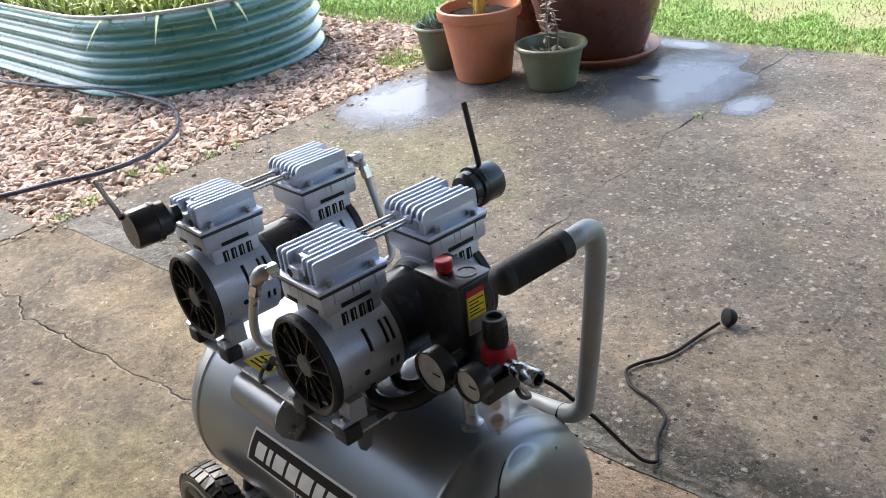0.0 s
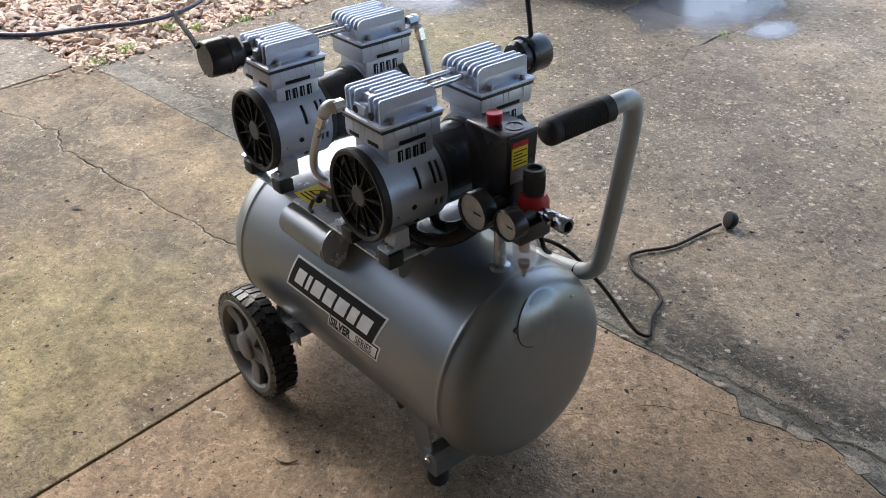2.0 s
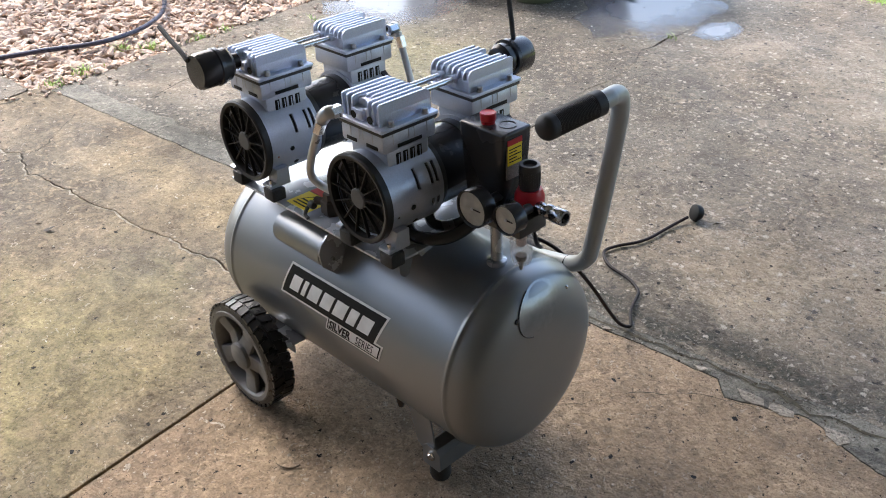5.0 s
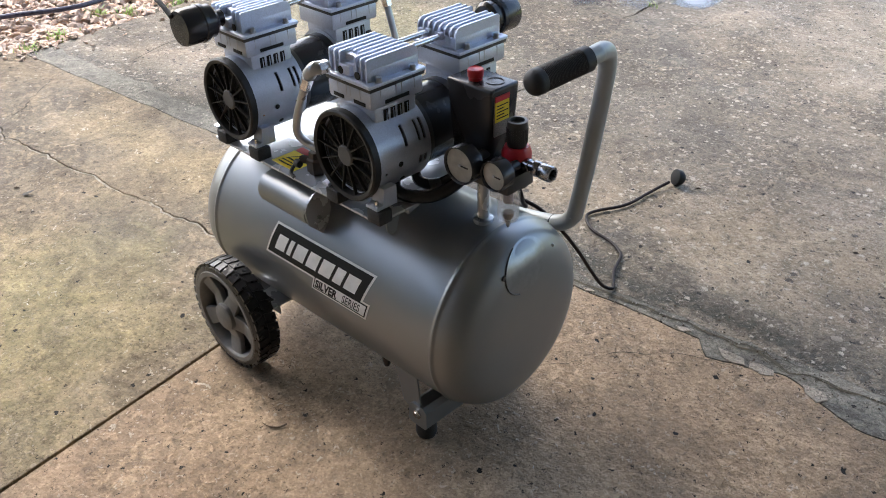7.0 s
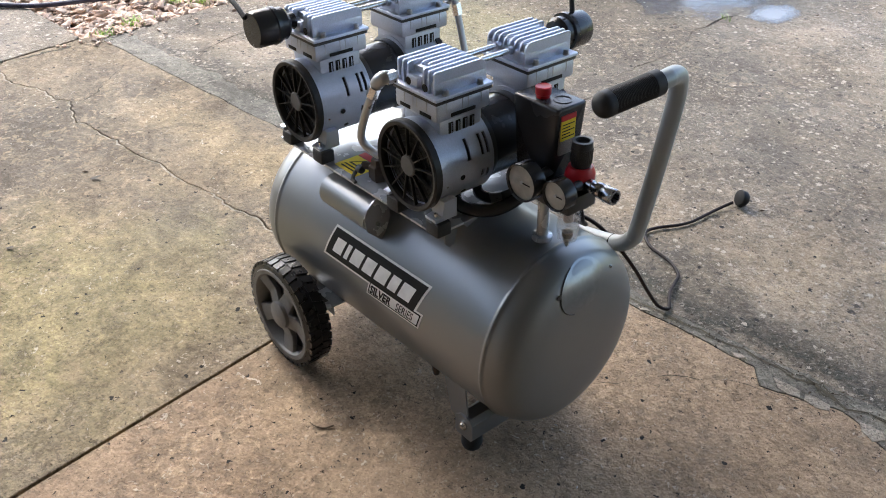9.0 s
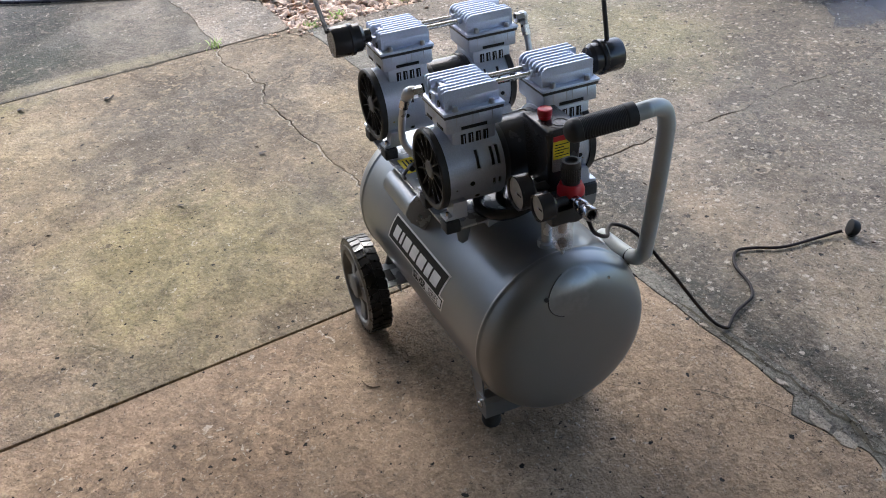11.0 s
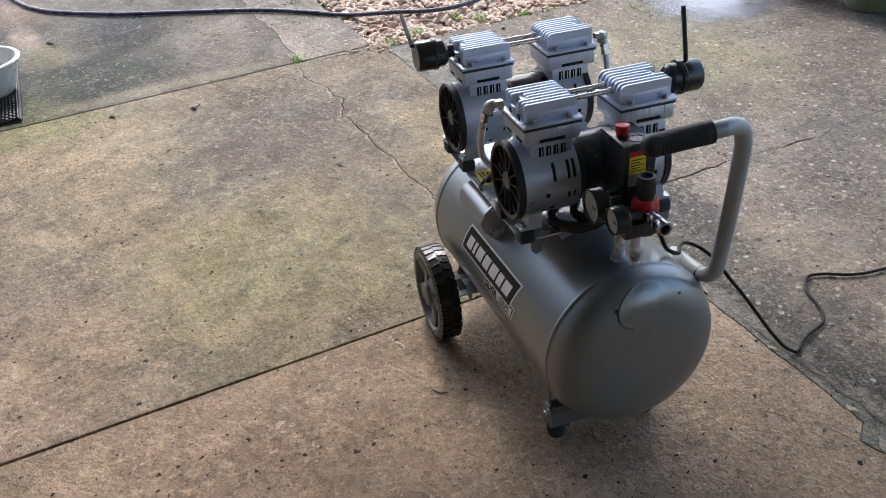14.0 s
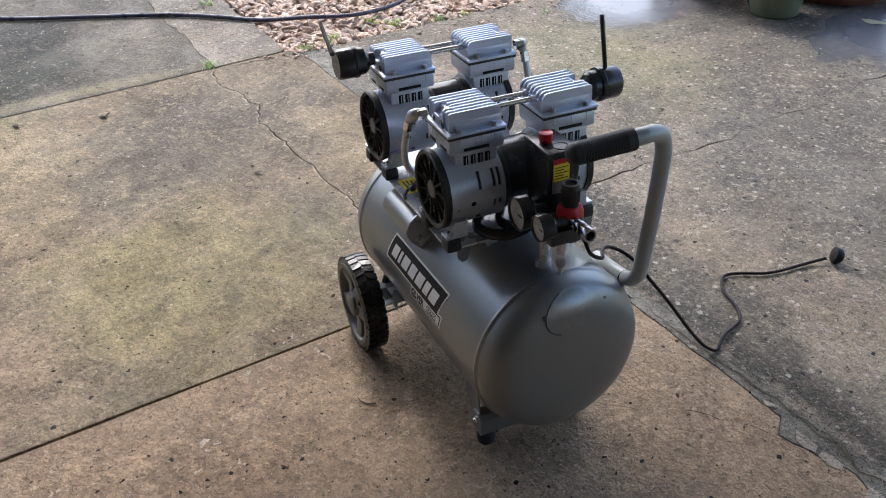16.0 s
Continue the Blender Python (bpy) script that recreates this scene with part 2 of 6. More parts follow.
M_LAWN_SOIL = mat("lawn_soil", (0.23, 0.33, 0.085), 0.95, second=(0.33, 0.29, 0.15), scale=4, grain=0.5, bump=0.8, bump_scale=50)
M_GRASS = mat("grass_blades", (0.30, 0.48, 0.10), 0.6, second=(0.44, 0.56, 0.19), scale=3, island=0.3)
M_STRAW = mat("dry_grass", (0.42, 0.36, 0.17), 0.7, second=(0.30, 0.30, 0.10), scale=3, island=0.35)
M_STONE = mat("gravel_stone", (0.44, 0.295, 0.205), 0.8, second=(0.55, 0.43, 0.34), scale=26, mix=0.25, grain=0.2, bump=0.4, bump_scale=150, island=0.5)
M_TANK = mat("silver_paint", (0.240, 0.249, 0.254), 0.40, 0.70, second=(0.229, 0.238, 0.243), scale=14, bump=0.004, bump_scale=55, rough_var=0.015, coat=0.22)
M_ALU = mat("cast_aluminium", (0.59, 0.65, 0.79), 0.38, 0.45, second=(0.53, 0.59, 0.72), scale=30, grain=0.1, grain_scale=500, bump=0.15, bump_scale=450, rough_var=0.08)
M_ALU_DULL = mat("die_cast_housing", (0.52, 0.56, 0.645), 0.38, 0.48, second=(0.44, 0.475, 0.55), scale=25, grain=0.1, grain_scale=600, bump=0.12, bump_scale=500, rough_var=0.08)
M_PLATE = mat("bright_silver_paint", (0.50, 0.515, 0.535), 0.26, 0.45, second=(0.46, 0.475, 0.495), scale=14, rough_var=0.05, coat=0.3)
M_STEEL = mat("bright_steel", (0.72, 0.72, 0.72), 0.2, 1.0, second=(0.6, 0.6, 0.6), scale=40, rough_var=0.08)
M_TUBE = mat("dull_metal_tube", (0.46, 0.47, 0.485), 0.30, 0.6, second=(0.42, 0.43, 0.445), scale=12, rough_var=0.03)
M_BLACK = mat("black_plastic", (0.026, 0.026, 0.027), 0.38, grain=0.3, grain_scale=700, bump=0.06, bump_scale=600)
M_BLACK_GLOSS = mat("black_gloss", (0.021, 0.021, 0.024), 0.24, rough_var=0.05, second=(0.027, 0.027, 0.030), spec=0.45)
M_RUBBER = mat("black_rubber", (0.024, 0.024, 0.024), 0.7, grain=0.3, grain_scale=400, bump=0.2, bump_scale=300)
M_TYRE = mat("tyre_rubber", (0.007, 0.007, 0.009), 0.30, second=(0.009, 0.009, 0.011), scale=40, bump=0.06, bump_scale=400, rough_var=0.05, spec=0.5)
M_RIM = mat("grey_plastic_rim", (0.165, 0.162, 0.155), 0.5, second=(0.135, 0.132, 0.126), scale=20, grain=0.1)
M_GUARD = mat("dark_fan_plastic", (0.021, 0.021, 0.0215), 0.42, second=(0.028, 0.0275, 0.027), scale=50, grain=0.2, spec=0.3)
M_HUB = mat("dusty_grey_plastic", (0.075, 0.074, 0.070), 0.6, second=(0.10, 0.097, 0.09), scale=60)
M_HANDLE = mat("grey_powder_coat", (0.38, 0.40, 0.40), 0.42, 0.25, second=(0.34, 0.36, 0.36), scale=30, bump=0.08, bump_scale=700)
M_GRIP = mat("foam_grip", (0.016, 0.016, 0.018), 0.6, grain=0.2, bump=0.1, bump_scale=500)
M_RED = mat("red_plastic", (0.50, 0.012, 0.025), 0.35, second=(0.42, 0.01, 0.02), scale=60)
M_YELLOW = mat("yellow_print", (0.80, 0.62, 0.02), 0.45, second=(0.74, 0.55, 0.02), scale=60)
M_WHITE = mat("white_print", (0.80, 0.80, 0.78), 0.5, second=(0.60, 0.60, 0.58), scale=50)
M_INK = mat("black_print", (0.008, 0.008, 0.008), 0.5, second=(0.012, 0.012, 0.012), scale=50, spec=0.2)
M_GREYLABEL = mat("grey_label", (0.20, 0.17, 0.16), 0.5, second=(0.26, 0.22, 0.2), scale=200, grain=0.4, grain_scale=800)
M_DIAL = mat("gauge_dial", (0.50, 0.48, 0.42), 0.4, second=(0.28, 0.27, 0.23), scale=60)
# coupling chrome with a darkened base: the dark reflections are put into it
M_COUPLING = mat("dark_chrome", (0.34, 0.345, 0.37), 0.24, 0.95, second=(0.26, 0.265, 0.29), scale=60, rough_var=0.08)
M_CABLE = mat("cable_sheath", (0.014, 0.009, 0.008), 0.50, grain=0.2, spec=0.14)
M_HOSE = mat("poly_hose", (0.040, 0.038, 0.060), 0.30, second=(0.065, 0.06, 0.085), scale=8, grain=0.2, rough_var=0.1)
M_GREENTIN = mat("green_corrugated_steel", (0.060, 0.205, 0.165), 0.30, 0.0, second=(0.075, 0.235, 0.19), scale=5, grain=0.06, rough_var=0.06, spec=0.9, coat=0.7)
M_SOIL = mat("potting_soil", (0.010, 0.008, 0.006), 0.95, second=(0.024, 0.020, 0.017), scale=45, mix=0.3, grain=0.5, bump=0.6, bump_scale=80, spec=0.08)
M_TERRA = mat("terracotta_plastic", (0.60, 0.215, 0.105), 0.5, second=(0.50, 0.175, 0.085), scale=7, grain=0.08, rough_var=0.1)
M_POTGREEN = mat("olive_pot", (0.165, 0.175, 0.105), 0.45, second=(0.125, 0.135, 0.08), scale=9, grain=0.08, rough_var=0.1)
M_POTDARK = mat("glazed_red_brown", (0.20, 0.068, 0.040), 0.3, second=(0.085, 0.038, 0.030), scale=5, grain=0.15, rough_var=0.12)
M_SAUCER = mat("saucer_clay", (0.44, 0.165, 0.095), 0.45, second=(0.33, 0.125, 0.075), scale=8, grain=0.1)
M_BOWL = mat("enamel_bowl", (0.62, 0.62, 0.60), 0.3, second=(0.52, 0.52, 0.5), scale=12, rough_var=0.1)
M_WICKER = mat("dark_wicker", (0.022, 0.019, 0.018), 0.55, second=(0.04, 0.034, 0.03), scale=40, grain=0.3)
M_LEAF = mat("strap_leaf", (0.38, 0.48, 0.10), 0.45, second=(0.56, 0.56, 0.16), scale=9, island=0.3)
M_SUCC = mat("succulent_leaf", (0.20, 0.30, 0.22), 0.5, second=(0.28, 0.38, 0.28), scale=30, island=0.3)
M_TWIG = mat("twig", (0.20, 0.16, 0.12), 0.8, second=(0.30, 0.26, 0.2), scale=60, island=0.3)
M_STALK = mat("yellow_stalk", (0.52, 0.42, 0.10), 0.5, second=(0.42, 0.36, 0.08), scale=30)
M_LITTER = mat("leaf_litter", (0.05, 0.035, 0.025), 0.85, second=(0.12, 0.085, 0.05), scale=20, island=0.5)
M_DEADLEAF = mat("dead_leaf", (0.020, 0.014, 0.011), 0.7, second=(0.045, 0.030, 0.020), scale=60)
M_CHIP = mat("pale_chips", (0.55, 0.52, 0.46), 0.8, second=(0.42, 0.38, 0.32), scale=20, island=0.3)
M_CHIP2 = mat("cement_crumbs", (0.36, 0.33, 0.28), 0.85, second=(0.24, 0.22, 0.18), scale=30, island=0.35)
# for the unseen walls and roof; their tone sets the fill light
M_WALL = mat("painted_board", (0.36, 0.34, 0.305), 0.7, second=(0.31, 0.295, 0.265), scale=2, grain=0.1)
M_ROOF = mat("roof_lining", (0.32, 0.305, 0.285), 0.6, second=(0.27, 0.26, 0.245), scale=2, grain=0.1)


def water():
    """A thin film of rain water that runs out towards its edge."""
    m = bpy.data.materials.new("rain_water_on_concrete")
    m.use_nodes = True
    t = m.node_tree
    b = t.nodes["Principled BSDF"]
    # pale bluish base: part of the sky's reflection is put into the colour
    b.inputs["Base Color"].default_value = (0.16, 0.165, 0.18, 1)
    b.inputs["Roughness"].default_value = 0.20
    b.inputs["IOR"].default_value = 1.40
    co = t.nodes.new("ShaderNodeTexCoord").outputs["Object"]
    size = t.nodes.new("ShaderNodeTexCoord").outputs["Generated"]
    n = t.nodes.new("ShaderNodeTexNoise")
    n.inputs["Scale"].default_value, n.inputs["Detail"].default_value, n.inputs["Roughness"].default_value = 9, 8, 0.7
    t.links.new(co, n.inputs["Vector"])
    off = t.nodes.new("ShaderNodeVectorMath")
    off.operation = "DISTANCE"
    flat = t.nodes.new("ShaderNodeVectorMath")
    flat.operation = "MULTIPLY"
    flat.inputs[1].default_value = (1, 1, 0)
    t.links.new(size, flat.inputs[0])
    t.links.new(flat.outputs[0], off.inputs[0])
    off.inputs[1].default_value = (0.5, 0.5, 0)
    add = t.nodes.new("ShaderNodeMath")
    add.operation = "MULTIPLY_ADD"
    add.inputs[1].default_value = 0.55
    t.links.new(n.outputs["Fac"], add.inputs[0])
    t.links.new(off.outputs["Value"], add.inputs[2])
    r = t.nodes.new("ShaderNodeMapRange")
    r.inputs["From Min"].default_value, r.inputs["From Max"].default_value = 0.46, 0.76
    r.inputs["To Min"].default_value, r.inputs["To Max"].default_value = 0.92, 0.0
    t.links.new(add.outputs[0], r.inputs["Value"])
    t.links.new(r.outputs["Result"], b.inputs["Alpha"])
    return m


def clear():
    m = bpy.data.materials.new("clear_polycarbonate")
    m.use_nodes = True
    b = m.node_tree.nodes["Principled BSDF"]
    b.inputs["Base Color"].default_value = (0.78, 0.73, 0.71, 1)
    b.inputs["Roughness"].default_value = 0.10
    b.inputs["Alpha"].default_value = 0.20
    return m


M_ELEMENT = mat("pink_filter_element", (0.62, 0.50, 0.47), 0.6, second=(0.52, 0.42, 0.40), scale=60)
M_BRONZE = mat("dark_bronze", (0.060, 0.042, 0.030), 0.4, 0.4, second=(0.04, 0.03, 0.024), scale=60)
M_WATER, M_CLEAR = water(), clear()

# ---- mesh helpers ----


def mesh_of(name, bm, material, smooth=None):
    me = bpy.data.meshes.new(name)
    bm.normal_update()
    bm.to_mesh(me)
    bm.free()
    me.materials.append(material)
    if smooth is not None:
        for p in me.polygons:
            p.use_smooth = True
        me.set_sharp_from_angle(angle=radians(smooth))
    return me


def part(name, bm, material, parent, label="", smooth=35):
    ob = new(name, mesh_of(name, bm, material, smooth))
    ob.parent = parent
    return tagged(ob, label) if label else ob


def thing(name, bm, material, label, category, group="", kind="", smooth=35):
    return tagged(new(name, mesh_of(name, bm, material, smooth)), label, category, group, kind)


def raw(name, verts, faces, material, smooth=None):
    me = bpy.data.meshes.new(name)
    me.from_pydata([tuple(map(float, v)) for v in verts], [], [tuple(map(int, f)) for f in faces])
    me.materials.append(material)
    if smooth is not None:
        for p in me.polygons:
            p.use_smooth = True
        me.set_sharp_from_angle(angle=radians(smooth))
    return me


def box(x0, x1, y0, y1, z0, z1, bevel=0.0, seg=2, bm=None):
    own = bmesh.new()
    bmesh.ops.create_cube(own, size=1)
    for v in own.verts:
        v.co = Vector(((x0 + x1) / 2 + v.co.x * (x1 - x0), (y0 + y1) / 2 + v.co.y * (y1 - y0), (z0 + z1) / 2 + v.co.z * (z1 - z0)))
    if bevel:
        bmesh.ops.bevel(own, geom=own.edges[:], offset=bevel, segments=seg, profile=0.5, affect="EDGES")
    return join(bm, own)


def join(bm, own):
    if bm is None:
        return own
    me = bpy.data.meshes.new("tmp")
    own.to_mesh(me)
    own.free()
    bm.from_mesh(me)
    bpy.data.meshes.remove(me)
    return bm


def sweep(points, radius, seg=12, bm=None, caps=True, closed=False):
    """A round bar along a line of points; radius is a number or one number a point."""
    bm = bm or bmesh.new()
    pts = [Vector(p) for p in points]
    n = len(pts)
    rad = radius if isinstance(radius, (list, tuple)) else [radius] * n
    tang = [((pts[(i + 1) % n] if closed else pts[min(i + 1, n - 1)]) - (pts[i - 1] if closed else pts[max(i - 1, 0)])).normalized() for i in range(n)]
    up = Vector((0, 0, 1)) if abs(tang[0].z) < 0.9 else Vector((1, 0, 0))
    side = tang[0].cross(up).normalized()
    rings = []
    for p, t, r in zip(pts, tang, rad):
        side = (side - t * side.dot(t)).normalized()
        other = t.cross(side)
        rings.append([bm.verts.new(p + r * (math.cos(2 * math.pi * k / seg) * side + math.sin(2 * math.pi * k / seg) * other)) for k in range(seg)])
    for i in range(n if closed else n - 1):
        a, b = rings[i], rings[(i + 1) % n]
        for k in range(seg):
            bm.faces.new((a[k], b[k], b[(k + 1) % seg], a[(k + 1) % seg]))
    if caps and not closed:
        bm.faces.new(rings[0])
        bm.faces.new(rings[-1][::-1])
    bmesh.ops.recalc_face_normals(bm, faces=bm.faces[:])
    return bm


def curve_through(points, steps=8):
    """A smooth line through the given points."""
    p = [Vector(q) for q in points]
    p = [2 * p[0] - p[1]] + p + [2 * p[-1] - p[-2]]
    out = []
    for i in range(1, len(p) - 2):
        a, b, c, d = p[i - 1 : i + 3]
        for k in range(steps):
            t = k / steps
            out.append(0.5 * (2 * b + (c - a) * t + (2 * a - 5 * b + 4 * c - d) * t * t + (3 * b - a - 3 * c + d) * t ** 3))
    return out + [p[-2]]


def lathe(profile, seg=32, axis="z", centre=(0, 0, 0), bm=None):
    """Turns a profile of (radius, height) round an axis through centre."""
    bm = bm or bmesh.new()
    c = Vector(centre)

    def put(r, h, a):
        u, v = r * math.cos(a), r * math.sin(a)
        return c + Vector({"z": (u, v, h), "y": (u, h, -v), "x": (h, u, v)}[axis])

    rings = []
    for r, h in profile:
        rings.append([bm.verts.new(put(0, h, 0))] if r < 1e-6 else [bm.verts.new(put(r, h, 2 * math.pi * k / seg)) for k in range(seg)])
    for a, b in zip(rings, rings[1:]):
        for k in range(seg):
            q = [a[k % len(a)], a[(k + 1) % len(a)], b[(k + 1) % len(b)], b[k % len(b)]]
            q = [v for i, v in enumerate(q) if v not in q[:i]]
            if len(q) > 2:
                bm.faces.new(q)
    bmesh.ops.recalc_face_normals(bm, faces=bm.faces[:])
    return bm


def cyl(p0, p1, r0, r1=None, seg=20, bm=None):
    return sweep([p0, p1], [r0, r0 if r1 is None else r1], seg, bm)


def prism(outline, z0, z1, bevel=0.0, bm=None):
    """A flat shape, given by its outline, with thickness and a chamfered upper edge."""
    bm = bm or bmesh.new()
    pts = [Vector((x, y)) for x, y in outline]
    if sum(a.x * b.y - b.x * a.y for a, b in zip(pts, pts[1:] + pts[:1])) < 0:
        pts.reverse()
    n = len(pts)
    low = [bm.verts.new((p.x, p.y, z0)) for p in pts]
    mid = [bm.verts.new((p.x, p.y, z1 - bevel)) for p in pts]
    rings = [low, mid]
    if bevel:
        top = []
        for i in range(n):
            d = (pts[(i + 1) % n] - pts[i - 1]).normalized()
            top.append(bm.verts.new((pts[i].x - d.y * bevel, pts[i].y + d.x * bevel, z1)))
        rings.append(top)
    for a, b in zip(rings, rings[1:]):
        for i in range(n):
            bm.faces.new((a[i], a[(i + 1) % n], b[(i + 1) % n], b[i]))
    bm.faces.new(rings[-1])
    bm.faces.new(low[::-1])
    return bm


def wiggle(a, b, n, amp, seed, freq=3.0):
    """Points from a to b along a broken, wandering line."""
    a, b = Vector(a), Vector(b)
    d = (b - a)
    s = Vector((-d.y, d.x)).normalized()
    out = []
    for i in range(n + 1):
        f = i / n
        w = min(1.0, 6 * f, 6 * (1 - f))
        q = noise.noise(Vector((f * freq, seed * 7.3, 0.3))) + 0.5 * noise.noise(Vector((f * freq * 4, seed * 3.1, 5.3))) + 0.3 * noise.noise(Vector((f * freq * 13, seed, 9.3)))
        out.append(tuple(a + d * f + s * amp * w * q))
    return out


TH = radians(8.2)


def uv(u, v):
    """The slabs' own grid, turned by eight degrees against the compressor."""
    return (u * math.cos(TH) - v * math.sin(TH), u * math.sin(TH) + v * math.cos(TH))


def uvs(line):
    return [uv(u, v) for u, v in line]

# ---- ground, slabs, shelter ----
ground = thing("ground", prism([(-300, -300), (300, -300), (300, 300), (-300, 300)], -0.30, -0.055), M_EARTH, "brown bare earth around the concrete", "ground", kind="structure", smooth=None)
joint_bed = thing("joint_bed", prism(uvs([(-3.6, -6.0), (6.0, -6.0), (6.0, 2.88), (-1.95, 2.88), (-1.95, 0.43), (-3.6, 0.43)]), -0.054, -0.012), M_JOINT, "dark dirt in the joints between slabs", "joint", kind="structure", smooth=None)

GAP = 0.0013
# winding crack that splits the greenish slab
crack_a = [(-1.90, 0.19), (-1.86, 0.165), (-1.76, 0.145), (-1.69, 0.165), (-1.63, 0.185), (-1.56, 0.175), (-1.52, 0.20), (-1.46, 0.165), (-1.40, 0.15), (-1.36, 0.16), (-1.29, 0.155), (-1.20, 0.16), (-1.12, 0.158), (-1.04, 0.17), (-0.95, 0.162), (-0.86, 0.175), (-0.80, 0.168), (-0.70, 0.18), (-0.58, 0.165), (-0.47, 0.18), (-0.356, 0.17)]


def roughen(line, amp, seed):
    out = []
    for (a, b), (c, d) in zip(line, line[1:]):
        for k in range(5):
            f = k / 5
            x, y = a + (c - a) * f, b + (d - b) * f
            q = noise.noise(Vector((x * 45, y * 45, seed)))
            out.append((x + amp * 0.4 * noise.noise(Vector((x * 60, seed, 3.1))), y + amp * q))
    return out + [line[-1]]


crack_a = roughen(crack_a, 0.012, 1.7)
seam = lambda u0, u1, n, s: wiggle((u0, 0.49), (u1, 0.49), n, 0.008, s, 9)


def slab(name, outline, material, label, z=0.0, bevel=0.004):
    return thing(name, prism(uvs(outline), -0.05, z, bevel), material, label, "concrete slab", kind="structure", smooth=None)


def shifted(line, dv):
    return [(u, v + dv) for u, v in line]


def opened(line, dv):
    """One side of a crack that gapes unevenly along its way."""
    return [(u, v + dv * (0.35 + 2.6 * abs(noise.noise(Vector((u * 9, 0.4, 8.1)))) + 1.4 * abs(noise.noise(Vector((u * 31, 2.4, 1.1)))))) for u, v in line]


def straight(a, b, n, seed, amp=0.003):
    return wiggle(a, b, n, amp, seed, 14)


pavement_left = slab("pavement_1", straight((-1.9055, -6), (-0.3524, -6), 2, 1) + straight((-0.3524, -5.9), (-0.3524, 0.16), 90, 2, 0.002) + opened(crack_a, -GAP * 0.7)[::-1] + straight((-1.9055, 0.15), (-1.9055, -5.9), 90, 3),
                     M_SLAB_LEFT, "old greenish-tan concrete slab, pitted and stained", 0.0, 0.0014)
pavement_strip = slab("pavement_2", opened(crack_a, GAP * 0.7) + straight((-0.3524, 0.19), (-0.3524, 0.47), 8, 4, 0.002) + seam(-1.86, -0.36, 60, 5)[::-1] + straight((-1.9055, 0.47), (-1.9055, 0.21), 8, 6),
                      M_SLAB_LEFT, "narrow cracked piece of tan concrete slab", 0.0, 0.0014)
BROKEN_U, BROKEN_V = (0.340, 0.362, 0.43, 0.496, 0.512, 0.56, 0.645, 0.80, 1.10), (0, -0.045, -0.026, -0.002, -0.006, -0.034, -0.055, -0.048, 0)
near_edge = [(u, v + float(np.interp(u, BROKEN_U, BROKEN_V))) for u, v in wiggle((-0.3478, 0.488), (5.9, 0.488), 420, 0.012, 8, 70)]
pavement_near = slab("pavement_3", straight((-0.3478, -6), (5.9, -6), 2, 7) + near_edge[::-1] + straight((-0.3478, 0.46), (-0.3478, -5.9), 90, 12, 0.002),
                     M_SLAB_NEAR, "brownish concrete slab with small pits, under the compressor", 0.0, 0.0014)
left_seam = seam(-1.86, -0.35, 60, 5)
upper_seam = [(u, v + (0.045 + 0.05 * noise.noise(Vector((u * 14, 2.0, 7.0)))) * min(1.0, max(0.0, (-0.25 - u) / 0.5))) for u, v in wiggle((-1.86, 0.530), (5.9, 0.530), 300, 0.016, 14, 60)]
pavement_patch = slab("pavement_4", shifted(left_seam[:-1], 0.0012) + shifted(near_edge[1:], 0.0016) + upper_seam[::-1], M_PATCH, "grey cement strip trowelled along the slab seam", -0.0002, 0.0)
back_joint = wiggle((-0.54, 2.86), (-0.545, 0.585), 90, 0.035, 15, 9)
pavement_back_left = slab("pavement_5", [(u, v + 0.0001) for u, v in upper_seam if u < -0.56] + shifted(back_joint, 0)[::-1] + wiggle((-0.56, 2.9), (-1.84, 2.9), 40, 0.02, 17, 8) + wiggle((-1.852, 2.85), (-1.855, 0.62), 60, 0.02, 18, 12),
                           M_SLAB_BACK, "grey concrete slab with pale exposed aggregate", 0.0, 0.0)
slab("pavement_6", [(u, v + 0.0001) for u, v in upper_seam if u > -0.53] + [(5.9, 2.9)] + wiggle((5.8, 2.9), (-0.54, 2.9), 90, 0.02, 21, 20) + [(u + 0.0016 + 0.012 * max(0.0, noise.noise(Vector((v * 7, 1.3, 4.2)))), v) for u, v in back_joint],
                      M_SLAB_BACK, "weathered grey concrete slab with exposed aggregate", 0.0, 0.0)
side_crack = wiggle((-3.55, 0.215), (-1.9115, 0.185), 60, 0.03, 22, 7)
slab("pavement_7", straight((-3.55, -6), (-1.9115, -6), 2, 23) + straight((-1.9115, -5.9), (-1.9115, 0.17), 90, 24) + side_crack[::-1] + [(-3.55, 0.1)], M_SLAB_DAMP, "damp dark grey concrete slab with algae", 0.0, 0.0015)
slab("pavement_8", shifted(side_crack, 0.0014) + wiggle((-1.9115, 0.21), (-1.9115, 0.43), 8, 0.004, 25) + wiggle((-1.93, 0.455), (-3.5, 0.46), 50, 0.02, 26, 9) + [(-3.55, 0.4)], M_SLAB_BACK, "tan-grey concrete slab beside the gravel", 0.0, 0.0015)


